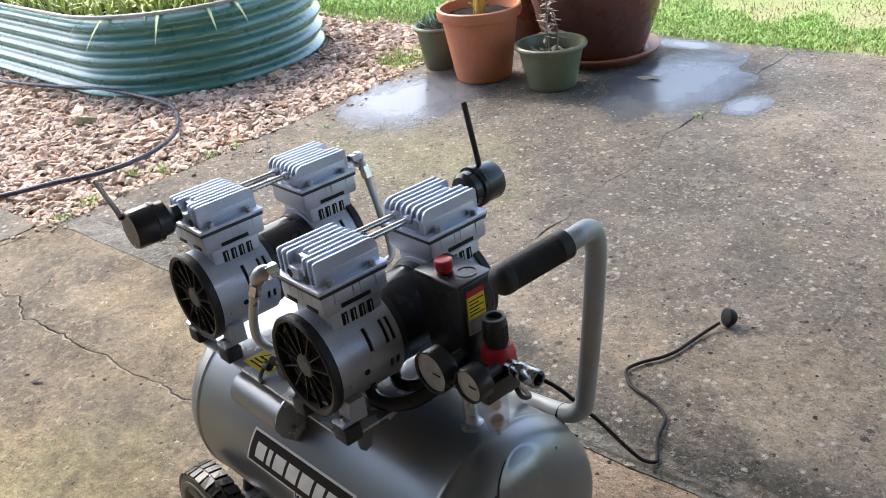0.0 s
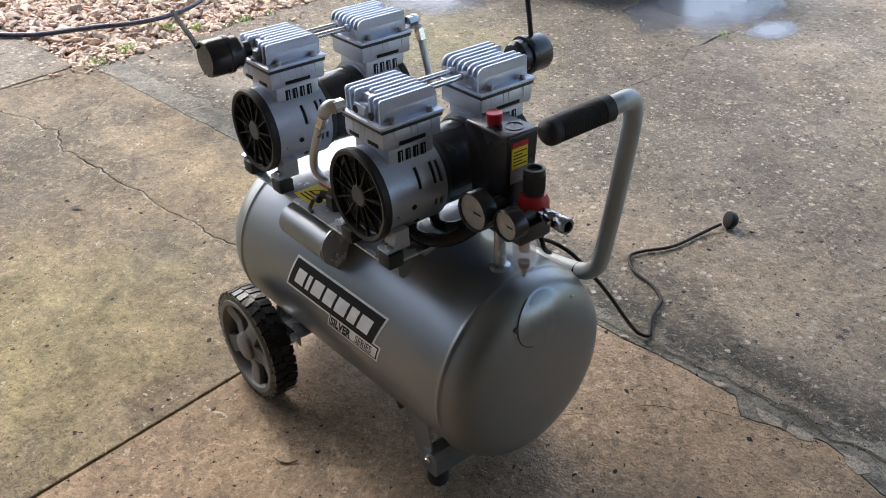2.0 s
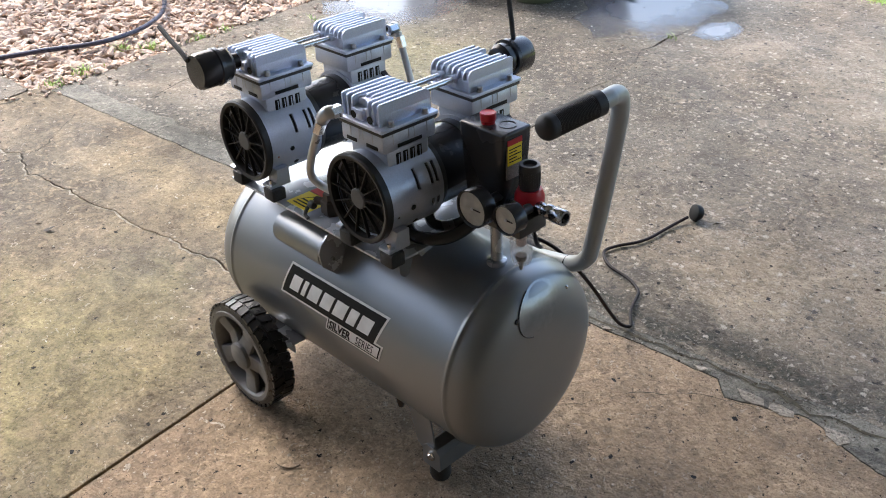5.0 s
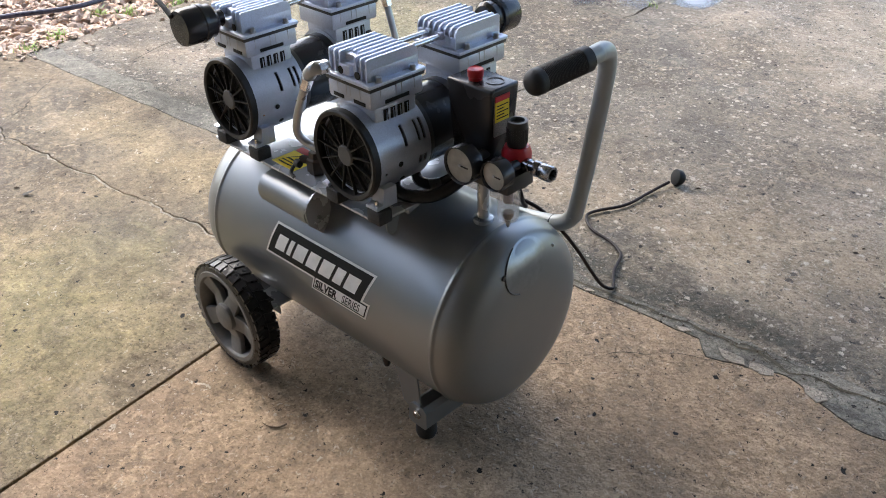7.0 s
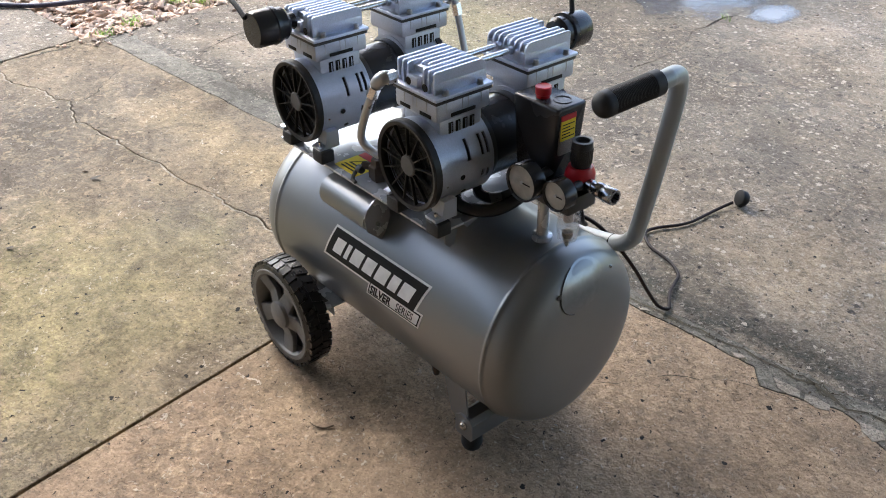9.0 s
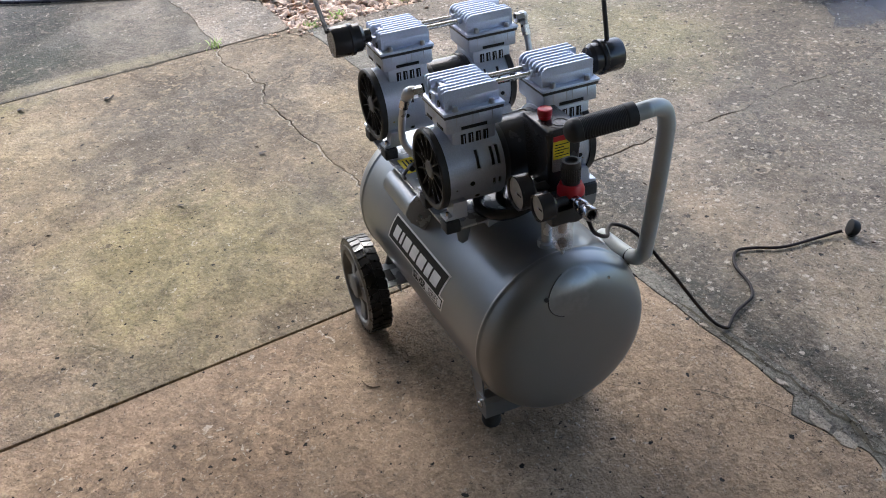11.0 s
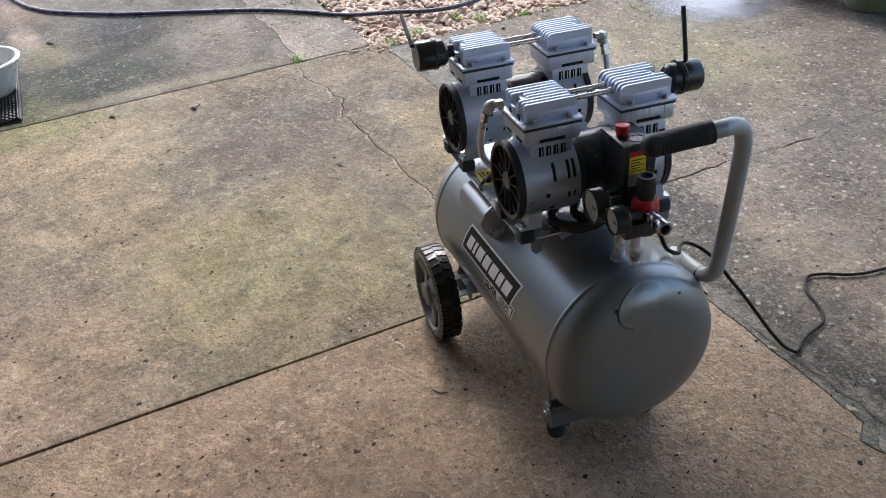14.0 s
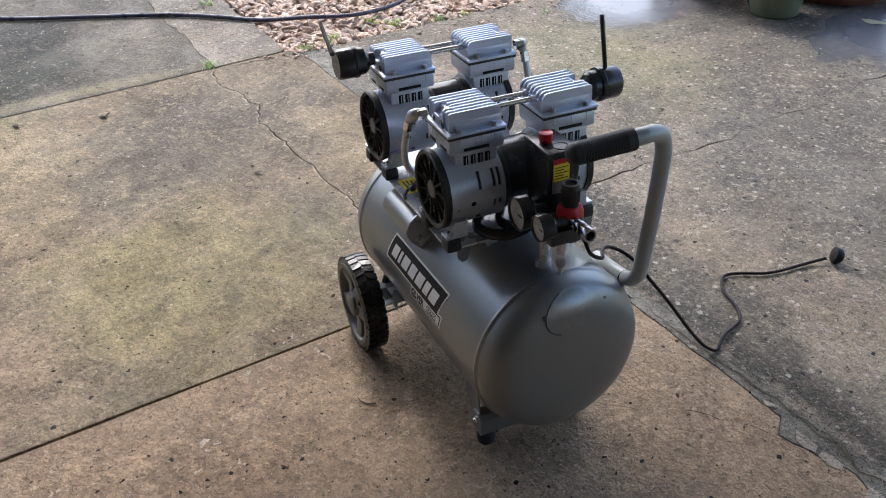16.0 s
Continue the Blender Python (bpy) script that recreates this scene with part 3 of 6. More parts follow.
def crack(parent, pts, width, seed):
    """A hairline crack: a thin dark sliver let into the surface."""
    w = pts
    left, right = [], []
    for i, (x, y) in enumerate(w):
        a, b = Vector(w[max(i - 1, 0)]), Vector(w[min(i + 1, len(w) - 1)])
        d = (b - a).normalized()
        h = width * (0.35 + abs(noise.noise(Vector((i * 0.7, seed, 0))))) * min(1, i / 3, (len(w) - 1 - i) / 3)
        left.append((x - d.y * h, y + d.x * h, 0.0008))
        right.append((x + d.y * h, y - d.x * h, 0.0008))
    n = len(w)
    ob = new("crack", raw("crack", left + right, [(i, n + i, n + i + 1, i + 1) for i in range(n - 1)], M_JOINT))
    ob.parent = parent


crack(pavement_near, uvs(roughen([(0.085, 0.19), (0.115, 0.215), (0.150, 0.252), (0.175, 0.277), (0.197, 0.299)], 0.010, 41)), 0.0012, 1)
crack(pavement_near, uvs(roughen([(0.222, 0.338), (0.238, 0.362), (0.262, 0.378), (0.289, 0.392)], 0.010, 42)), 0.0018, 2)
crack(pavement_near, uvs(roughen([(0.296, 0.398), (0.330, 0.424), (0.361, 0.434), (0.395, 0.446), (0.428, 0.455), (0.455, 0.482)], 0.010, 43)), 0.0011, 3)
for k, line in enumerate(([(0.14, 0.512), (0.20, 0.502), (0.26, 0.510), (0.33, 0.506)], [(0.02, 0.505), (0.06, 0.515), (0.10, 0.508)], [(0.40, 0.512), (0.46, 0.503), (0.55, 0.511)], [(-0.06, 0.497), (-0.01, 0.507), (0.03, 0.503)])):
    crack(pavement_patch, uvs(roughen(line, 0.014, 50 + k)), 0.0012, 70 + k)
# broken chips of cement lodged along the seam
for k, outline in enumerate(([(0.375, 0.481), (0.392, 0.463), (0.412, 0.458), (0.431, 0.466), (0.424, 0.482)], [(0.434, 0.482), (0.438, 0.466), (0.462, 0.460), (0.482, 0.470), (0.478, 0.483)],
                             [(0.531, 0.478), (0.541, 0.458), (0.563, 0.450), (0.578, 0.466), (0.566, 0.482)], [(0.285, 0.493), (0.300, 0.487), (0.318, 0.494), (0.303, 0.500)], [(0.088, 0.492), (0.100, 0.486), (0.114, 0.494), (0.102, 0.498)])):
    pts = roughen(outline + outline[:1], 0.004, 80 + k)[:-1]
    ob = new("cement_chip", mesh_of("cement_chip", prism(uvs(pts), -0.004, 0.0013 + 0.0001 * k), M_CEMENT))
    ob.parent = pavement_patch
crack(pavement_left, uvs(wiggle((-1.84, 0.13), (-1.62, 0.02), 16, 0.02, 43, 5)), 0.0016, 3)
crack(pavement_strip, uvs(roughen([(-1.500, 0.222), (-1.515, 0.262), (-1.535, 0.290), (-1.552, 0.312)], 0.012, 46)), 0.0046, 4)
crack(pavement_strip, uvs(roughen([(-1.552, 0.312), (-1.587, 0.360), (-1.612, 0.402), (-1.641, 0.441)], 0.012, 47)), 0.0020, 5)
crack(pavement_back_left, uvs(roughen([(-1.552, 0.625), (-1.563, 0.665), (-1.575, 0.703), (-1.582, 0.752), (-1.592, 0.798), (-1.588, 0.86)], 0.012, 48)), 0.0038, 6)
crack(pavement_back_left, uvs(wiggle((-1.83, 1.12), (-1.45, 1.18), 26, 0.03, 47, 6)), 0.0025, 7)
crack(pavement_strip, uvs(wiggle((-1.887, 0.235), (-1.868, 0.41), 18, 0.012, 52, 5)), 0.0095, 9)
crack(pavement_left, uvs(wiggle((-1.902, -0.24), (-1.900, 0.04), 24, 0.008, 53, 6)), 0.0075, 10)
crack(pavement_left, uvs(wiggle((-1.903, -0.46), (-1.902, -0.36), 12, 0.006, 54, 4)), 0.0050, 11)
crack(pavement_patch, uvs(roughen([(-0.02, 0.506), (0.16, 0.503), (0.30, 0.512), (0.47, 0.503), (0.62, 0.511), (0.80, 0.505), (1.05, 0.512)], 0.016, 61)), 0.0052, 14)
crack(pavement_patch, uvs(roughen([(0.34, 0.520), (0.43, 0.517), (0.52, 0.523)], 0.014, 63)), 0.0036, 15)
crack(pavement_left, uvs(wiggle((-1.88, 0.10), (-1.70, 0.07), 14, 0.015, 48, 5)), 0.0016, 8)

# pale worn lips beside the long crack
lip = shifted(crack_a, -0.0042)
start = 0
for k, n in enumerate((14, 11, 17, 9, 13, 16)):
    piece = lip[start:start + n]
    start += n + 2
    if len(piece) > 4:
        left, right = [], []
        for i, (u, v) in enumerate(piece):
            h = (0.0016 + 0.0085 * abs(noise.noise(Vector((i * 0.6, k, 2.0))))) * min(1, i / 2, (len(piece) - 1 - i) / 2)
            left.append((*uv(u, v + 0.0012), 0.0007))
            right.append((*uv(u, v - h), 0.0007))
        m = len(piece)
        ob = new("worn_edge", raw("worn_edge", left + right, [(i, m + i, m + i + 1, i + 1) for i in range(m - 1)], M_CEMENT))
        ob.parent = pavement_left

# rain water lying on the back slabs


def puddle(cx, cy, rx, ry, turn, seed, label):
    pts = []
    for k in range(72):
        a = 2 * math.pi * k / 72
        r = 1 + 0.38 * noise.noise(Vector((math.cos(a) * 1.3 + seed, math.sin(a) * 1.3, seed))) + 0.2 * noise.noise(Vector((math.cos(a) * 4, math.sin(a) * 4, seed)))
        x, y = rx * r * math.cos(a), ry * r * math.sin(a)
        pts.append((cx + x * math.cos(turn) - y * math.sin(turn), cy + x * math.sin(turn) + y * math.cos(turn)))
    thing("puddle", prism(pts, 0.0002, 0.0012, 0.0006), M_WATER, label, "puddle", "puddles", "structure", smooth=None)


for u, v, ru, rv, turn, seed, label in ((-1.56, 1.84, 0.30, 0.36, 0.2, 3.0, "shallow rain puddle reflecting the pale sky"), (-0.78, 2.36, 0.26, 0.40, 0.35, 5.0, "shallow rain puddle beside the cracked joint"),
                                        (-0.445, 2.235, 0.085, 0.12, 0.2, 7.0, "small rain puddle across the cracked joint"), (-0.93, 2.81, 0.19, 0.075, 0.0, 9.0, "rain puddle at the lawn's edge")):
    puddle(*uv(u, v), ru, rv, turn, seed, label)

# carport over the compressor, open towards the garden; unseen roof, added walls shape the light
ceiling = thing("ceiling", prism(uvs([(-2.15, -5.2), (5.2, -5.2), (5.2, 1.9), (-2.15, 1.9)]), 2.45, 2.55), M_ROOF, "flat carport roof, unseen, set out to shade the slabs", "ceiling", kind="structure", smooth=None)
wall_house = thing("wall_house", prism(uvs([(-3.2, -5.2), (5.2, -5.2), (5.2, -5.05), (-3.2, -5.05)]), -0.05, 2.45), M_WALL, "plain unseen wall added behind the carport to shape the light", "wall", kind="structure", smooth=None)
wall_side = thing("wall_side", prism(uvs([(5.05, -5.05), (5.2, -5.05), (5.2, 1.85), (5.05, 1.85)]), -0.05, 2.45), M_WALL, "plain unseen wall added at the carport's side to shape the light", "wall", kind="structure", smooth=None)
wall_left = thing("wall_left", prism(uvs([(-3.72, -5.2), (-3.58, -5.2), (-3.58, -1.45), (-3.72, -1.45)]), -0.05, 2.45), M_WALL, "plain unseen wall added beside the carport to shape the light", "wall", kind="structure", smooth=None)

# ---- the air compressor ----
TILT_UP = 2.4
compressor = new("air_compressor")
compressor.matrix_basis = pose(0, 0, 0, 0, -TILT_UP, 0)
tagged(compressor, "silver twin-pump air compressor with horizontal tank on two wheels", "air compressor")
TY, TR = 0.0950, 0.1523
TX0, TX1, CAP, SQUARE = -0.4381, 0.1928, 0.1165, 4.9
BEADS = (-0.375, 0.138)
# the tank lies slightly turned and less steep than the frame that carries the pumps
TANK_AT = compressor.matrix_basis.inverted() @ pose(0, 0.1044, 0.2212, 0, -1.27, 2.38)


def axis_at(x):
    """The tank's axis in the compressor's frame: its y and z at x."""
    p, q = TANK_AT @ Vector((0, 0, 0)), TANK_AT @ Vector((1, 0, 0))
    f = (x - p.x) / (q.x - p.x)
    return p.y + (q.y - p.y) * f, p.z + (q.z - p.z) * f


def over_tank(x, y):
    """The height of the tank's upper side at x, y."""
    cy, cz = axis_at(x)
    return cz + math.sqrt(TR ** 2 - (y - cy) ** 2)


def tank_radius(x):
    e = max(0.0, TX0 + CAP - x, x - TX1 + CAP) / CAP
    return TR * max(0.0, 1 - e ** SQUARE) ** (1 / SQUARE) + sum(0.0026 * math.exp(-((x - b) / 0.0034) ** 2) for b in BEADS)


def tank_mesh():
    half = [TX1 - CAP + CAP * math.cos(math.pi / 2 * (k / 44) ** 1.8) ** (2 / SQUARE) for k in range(45)]
    near = [BEADS[1] + 0.0016 * k for k in range(-6, 7)]
    right = sorted({round(x, 5) for x in half + near})
    left = sorted({round(TX0 + TX1 - x, 5) for x in half} | {round(BEADS[0] + 0.0016 * k, 5) for k in range(-6, 7)})
    xs = [x for x in left if x > TX0 + 1e-5] + [-0.25, -0.15, -0.05] + [x for x in right if x < TX1 - 1e-5]
    bm = lathe([(0, TX0)] + [(tank_radius(x), x) for x in sorted(xs)] + [(0, TX1)], 112, "x", (0, 0, 0))
    bmesh.ops.transform(bm, matrix=TANK_AT, verts=bm.verts[:])
    return bm


tank = part("tank", tank_mesh(), M_TANK, compressor, "silver-grey painted steel pressure tank", smooth=40)


def on_tank(x, s, off=0.0006):
    """A point of the tank's front: x along it, s metres of arc above its widest line."""
    a = s / TR
    return TANK_AT @ Vector((x, -(TR + off) * math.cos(a), (TR + off) * math.sin(a)))


def sheet(name, corners, material, parent, off, nx=16, ns=8, label=""):
    """A sticker on the tank, from its four corners in (x, s): lower left, lower right, upper right, upper left."""
    (a, b, c, d) = [Vector(q) for q in corners]
    bm = bmesh.new()
    g = [[bm.verts.new(on_tank(*((a * (1 - i / nx) + b * (i / nx)) * (1 - j / ns) + (d * (1 - i / nx) + c * (i / nx)) * (j / ns)), off)) for i in range(nx + 1)] for j in range(ns + 1)]
    for j in range(ns):
        for i in range(nx):
            bm.faces.new((g[j][i], g[j][i + 1], g[j + 1][i + 1], g[j + 1][i]))
    return part(name, bm, material, parent, label)


MAIN = [(-0.2332, 0.0200), (-0.0060, 0.0200), (0.0155, 0.0784), (-0.2152, 0.0784)]
TAB = [(-0.1195, 0.0005), (0.0050, 0.0010), (0.0135, 0.0305), (-0.1120, 0.0295)]


def within(quad, f, g):
    """A point of a sticker by its shares along and up."""
    a, b, c, d = [Vector(q) for q in quad]
    return tuple((a * (1 - f) + b * f) * (1 - g) + (d * (1 - f) + c * f) * g)


def sub_quad(quad, f0, f1, g0, g1):
    return [within(quad, f0, g0), within(quad, f1, g0), within(quad, f1, g1), within(quad, f0, g1)]


sticker = sheet("sticker", MAIN, M_WHITE, tank, 0.0005, label="black and white maker's sticker with slanted ends")
sheet("sticker_field", sub_quad(MAIN, 0.018, 0.982, 0.065, 0.935), M_INK, tank, 0.0009)
sheet("sticker_tab", TAB, M_WHITE, tank, 0.0007)
sheet("tab_field", sub_quad(TAB, 0.025, 0.975, 0.10, 0.90), M_INK, tank, 0.0012)
sheet("tab_panel", sub_quad(TAB, 0.045, 0.955, 0.18, 0.82), M_WHITE, tank, 0.0015)
# the maker's name as plain slanted blocks
widths = (21, 9, 24, 23, 25, 18, 25)
at, gap = 0.080, 0.027
unit = (0.915 - at - 6 * gap) / sum(widths)
for w in widths:
    sheet("name_block", sub_quad(MAIN, at, at + w * unit, 0.24, 0.70), M_WHITE, tank, 0.0013, 4, 6)
    at += w * unit + gap


def words(text, height, quad, f, g, run, off, material, parent, squeeze=1.0, bold=0.0):
    """Lettering bent round the tank; run: the length of a quad's lower edge in metres."""
    cu = bpy.data.curves.new("lettering", "FONT")
    cu.body, cu.size, cu.resolution_u, cu.offset = text, height, 3, bold
    tmp = bpy.data.objects.new("lettering", cu)
    scene.collection.objects.link(tmp)
    bpy.context.view_layer.update()
    me = bpy.data.meshes.new_from_object(tmp.evaluated_get(bpy.context.evaluated_depsgraph_get()))
    bpy.data.objects.remove(tmp)
    for v in me.vertices:
        v.co = on_tank(*within(quad, f + v.co.x * squeeze / run, g + v.co.y / 0.030), off)
    me.materials.clear()
    me.materials.append(material)
    ob = new("lettering", me)
    ob.parent = parent


words("SILVER", 0.0205, TAB, 0.060, 0.25, 0.136, 0.0020, M_INK, tank, 0.90, 0.0010)
words("SERIES", 0.0205, TAB, 0.555, 0.26, 0.136, 0.0020, M_INK, tank, 0.76, 0.0002)

# round clear sticker and its loop on the end cap


def on_cap(y, z, off=0.001):
    """A point of the near end cap, y and z off the tank's axis."""
    rr = min(0.999, math.hypot(y, z) / TR)
    return TANK_AT @ Vector((TX1 - CAP + CAP * (1 - rr ** SQUARE) ** (1 / SQUARE) + off, y, z))


FILM_Y, FILM_Z = -0.004, 0.1060
ring = []
for k in range(41):
    a = math.pi * 2 * k / 40
    ring.append(on_cap(FILM_Y + 0.0460 * math.cos(a), FILM_Z + 0.035 * math.sin(a) + 0.006 * math.cos(a), 0.0012))
M_FILM = mat("clear_film", (0.246, 0.255, 0.260), 0.30, 0.68, second=(0.232, 0.241, 0.246), scale=60, grain=0.08, bump=0.16, bump_scale=70, coat=0.35)
bm = bmesh.new()
mid = bm.verts.new(on_cap(FILM_Y, FILM_Z, 0.0011))
vs = [bm.verts.new(p) for p in ring[:-1]]
ms = []
for k in range(40):
    a = math.pi * 2 * k / 40
    ms.append(bm.verts.new(on_cap(FILM_Y + 0.0230 * math.cos(a), FILM_Z + 0.0175 * math.sin(a) + 0.003 * math.cos(a), 0.0012)))
for k in range(40):
    bm.faces.new((vs[k], vs[(k + 1) % 40], ms[(k + 1) % 40], ms[k]))
    bm.faces.new((ms[k], ms[(k + 1) % 40], mid))
part("cap_sticker", bm, M_FILM, tank, "clear round film sticker on the tank end")
part("cap_loop", sweep(ring[12:28], 0.0010, 6), M_BLACK, tank, "thin black line round the film")
part("cap_dot", lathe([(0, 0.0), (0.004, 0.0), (0.004, 0.002), (0, 0.003)], 12, "x", on_cap(-0.0515, 0.1085, 0)), M_BLACK, tank)
part("cap_stud", lathe([(0, 0.0), (0.003, 0.0), (0.002, 0.002), (0, 0.0025)], 12, "x", on_cap(0.0617, 0.1082, 0)), M_STEEL, tank)

# saddle plate that carries the pumps
PX0, PX1, PY0, PY1, PZ = -0.356, 0.051, -0.036, 0.232, 0.3945
saddle = part("saddle_plate", box(PX0, PX1, PY0, PY1, PZ - 0.0005, PZ + 0.0035, 0.001), M_PLATE, compressor, "silver steel saddle plate under the pumps")
gx = PX1 - 0.003
cy = axis_at(gx)[0]
for sy in (-1, 1):
    prof = [(cy + sy * 0.127, PZ - 0.001), (cy + sy * 0.125, PZ - 0.020), (cy + sy * 0.118, PZ - 0.027), (cy + sy * 0.109, PZ - 0.024), (cy + sy * 0.102, PZ - 0.001)]
    bm = bmesh.new()
    a = [bm.verts.new((gx, y, z)) for y, z in prof]
    b = [bm.verts.new((gx + 0.003, y, z)) for y, z in prof]
    bm.faces.new(a)
    bm.faces.new(b[::-1])
    for i in range(5):
        bm.faces.new((a[i], b[i], b[(i + 1) % 5], a[(i + 1) % 5]))
    bmesh.ops.recalc_face_normals(bm, faces=bm.faces[:])
    part("gusset", bm, M_TANK, saddle)
for x0, x1 in ((-0.325, -0.295), (-0.010, 0.020)):
    cy = axis_at(x0)[0]
    part("saddle_rib", box(x0, x1, cy - 0.055, cy + 0.055, over_tank(x0, cy + 0.055) - 0.006, PZ + 0.0005, 0.001), M_PLATE, saddle)

# capacitor under its half-round cover
bm = bmesh.new()
arc = []
for k in range(15):
    a = radians(-75 + 215 * k / 14)
    arc.append((-0.026 - 0.027 * math.cos(a), 0.353 + 0.027 * math.sin(a)))
rows = [[bm.verts.new((x, y, z)) for y, z in arc] for x in (-0.220, -0.217, -0.105, -0.102)]
for a, b in zip(rows, rows[1:]):
    for i in range(14):
        bm.faces.new((a[i], b[i], b[i + 1], a[i + 1]))
bm.faces.new(rows[0])
bm.faces.new(rows[-1][::-1])
bmesh.ops.recalc_face_normals(bm, faces=bm.faces[:])
cover = part("capacitor_cover", bm, M_TANK, compressor, "silver half-round capacitor cover", smooth=40)
bm = bmesh.new()
prof = [(-0.052, 0.360), (-0.046, 0.373), (-0.034, 0.384), (-0.010, 0.3922), (-0.004, 0.350), (-0.016, 0.318), (-0.024, 0.313), (-0.048, 0.336)]
a = [bm.verts.new((-0.1015, y, z)) for y, z in prof]
b = [bm.verts.new((-0.0985, y, z)) for y, z in prof]
bm.faces.new(a)
bm.faces.new(b[::-1])
for i in range(8):
    bm.faces.new((a[i], b[i], b[(i + 1) % 8], a[(i + 1) % 8]))
bmesh.ops.recalc_face_normals(bm, faces=bm.faces[:])
part("cover_end", bm, M_PLATE, cover)
part("screw", lathe([(0, 0.0045), (0.003, 0.004), (0.0035, 0.0), (0, 0.0)], 10, "x", (-0.0985, -0.029, 0.344)), M_STEEL, cover)


# ---- pumps ----
def fan_guard(parent, cx, cz, y, d):
    """Round louvred fan guard; d is -1 or 1, the way that it faces along y."""
    R = 0.0655
    ringp = [(R - 0.008, 0.002), (R - 0.007, 0.007), (R - 0.002, 0.0085), (R + 0.0005, 0.006), (R + 0.0005, -0.004), (R - 0.008, -0.004), (R - 0.008, 0.002)]
    ring_ = part("fan_guard", lathe([(r, d * h) for r, h in ringp], 56, "y", (cx, y, cz)), M_GUARD, parent, "black louvred plastic fan guard")
    bm = bmesh.new()
    for k in range(13):
        a = 2 * math.pi * (k + 0.3) / 13
        c, s = math.cos(a), math.sin(a)
        r0, r1, w = 0.014, R - 0.006, 0.0007
        q = []
        for r in (r0, r1):
            for e in (-w, w):
                for h in (0.0, 0.005):
                    q.append(bm.verts.new((cx + r * c - e * s, y + d * h, cz + r * s + e * c)))
        for f in ((0, 1, 3, 2), (4, 6, 7, 5), (0, 4, 5, 1), (2, 3, 7, 6), (1, 5, 7, 3), (0, 2, 6, 4)):
            bm.faces.new([q[i] for i in f])
    bmesh.ops.recalc_face_normals(bm, faces=bm.faces[:])
    for r in (0.0255, 0.0345, 0.0435, 0.0500):
        sweep([(cx + r * math.cos(2 * math.pi * k / 40), y - d * 0.0015, cz + r * math.sin(2 * math.pi * k / 40)) for k in range(40)], 0.0007, 5, bm, closed=True)
    return ring_, bm


def housing_mesh(cx, cz, y0, y1, R, slots, d):
    """A cast round housing with slots cut through its wall. slots: (first degree, last degree, y from, y to)."""
    ys = sorted({y0, y0 + d * 0.004, y1} | {round(s[2], 5) for s in slots} | {round(s[3], 5) for s in slots}, reverse=d < 0)
    bm = bmesh.new()
    N = 90
    rows = []
    for i, y in enumerate(ys):
        r = R - 0.003 if i == 0 else R
        rows.append([bm.verts.new((cx + r * math.cos(2 * math.pi * k / N), y, cz + r * math.sin(2 * math.pi * k / N))) for k in range(N)])
    for i in range(len(ys) - 1):
        ym = (ys[i] + ys[i + 1]) / 2
        for k in range(N):
            deg = (k + 0.5) * 360 / N
            if any(s[0] <= deg <= s[1] and min(s[2], s[3]) < ym < max(s[2], s[3]) for s in slots):
                continue
            bm.faces.new((rows[i][k], rows[i + 1][k], rows[i + 1][(k + 1) % N], rows[i][(k + 1) % N]))
    bm.faces.new(rows[-1])
    bmesh.ops.recalc_face_normals(bm, faces=bm.faces[:])
    out = bmesh.ops.solidify(bm, geom=bm.faces[:], thickness=0.003)
    return bm


def fin_profile(y0, y1, z0, z1, r, d):
    pts = [(y0, z0), (y1, z0)]
    for k in range(6):
        a = math.pi / 2 * k / 5
        pts.append((y1 - r * 0.35 + r * 0.35 * math.cos(a), z1 - r * 0.35 + r * 0.35 * math.sin(a)))
    for k in range(6):
        a = math.pi / 2 + math.pi / 2 * k / 5
        pts.append((y0 + r + r * math.cos(a), z1 - r + r * math.sin(a)))
    return pts


def slab_x(bm, prof, x0, x1):
    a = [bm.verts.new((x0, y, z)) for y, z in prof]
    b = [bm.verts.new((x1, y, z)) for y, z in prof]
    bm.faces.new(a)
    bm.faces.new(b[::-1])
    n = len(prof)
    for i in range(n):
        bm.faces.new((a[i], b[i], b[(i + 1) % n], a[(i + 1) % n]))


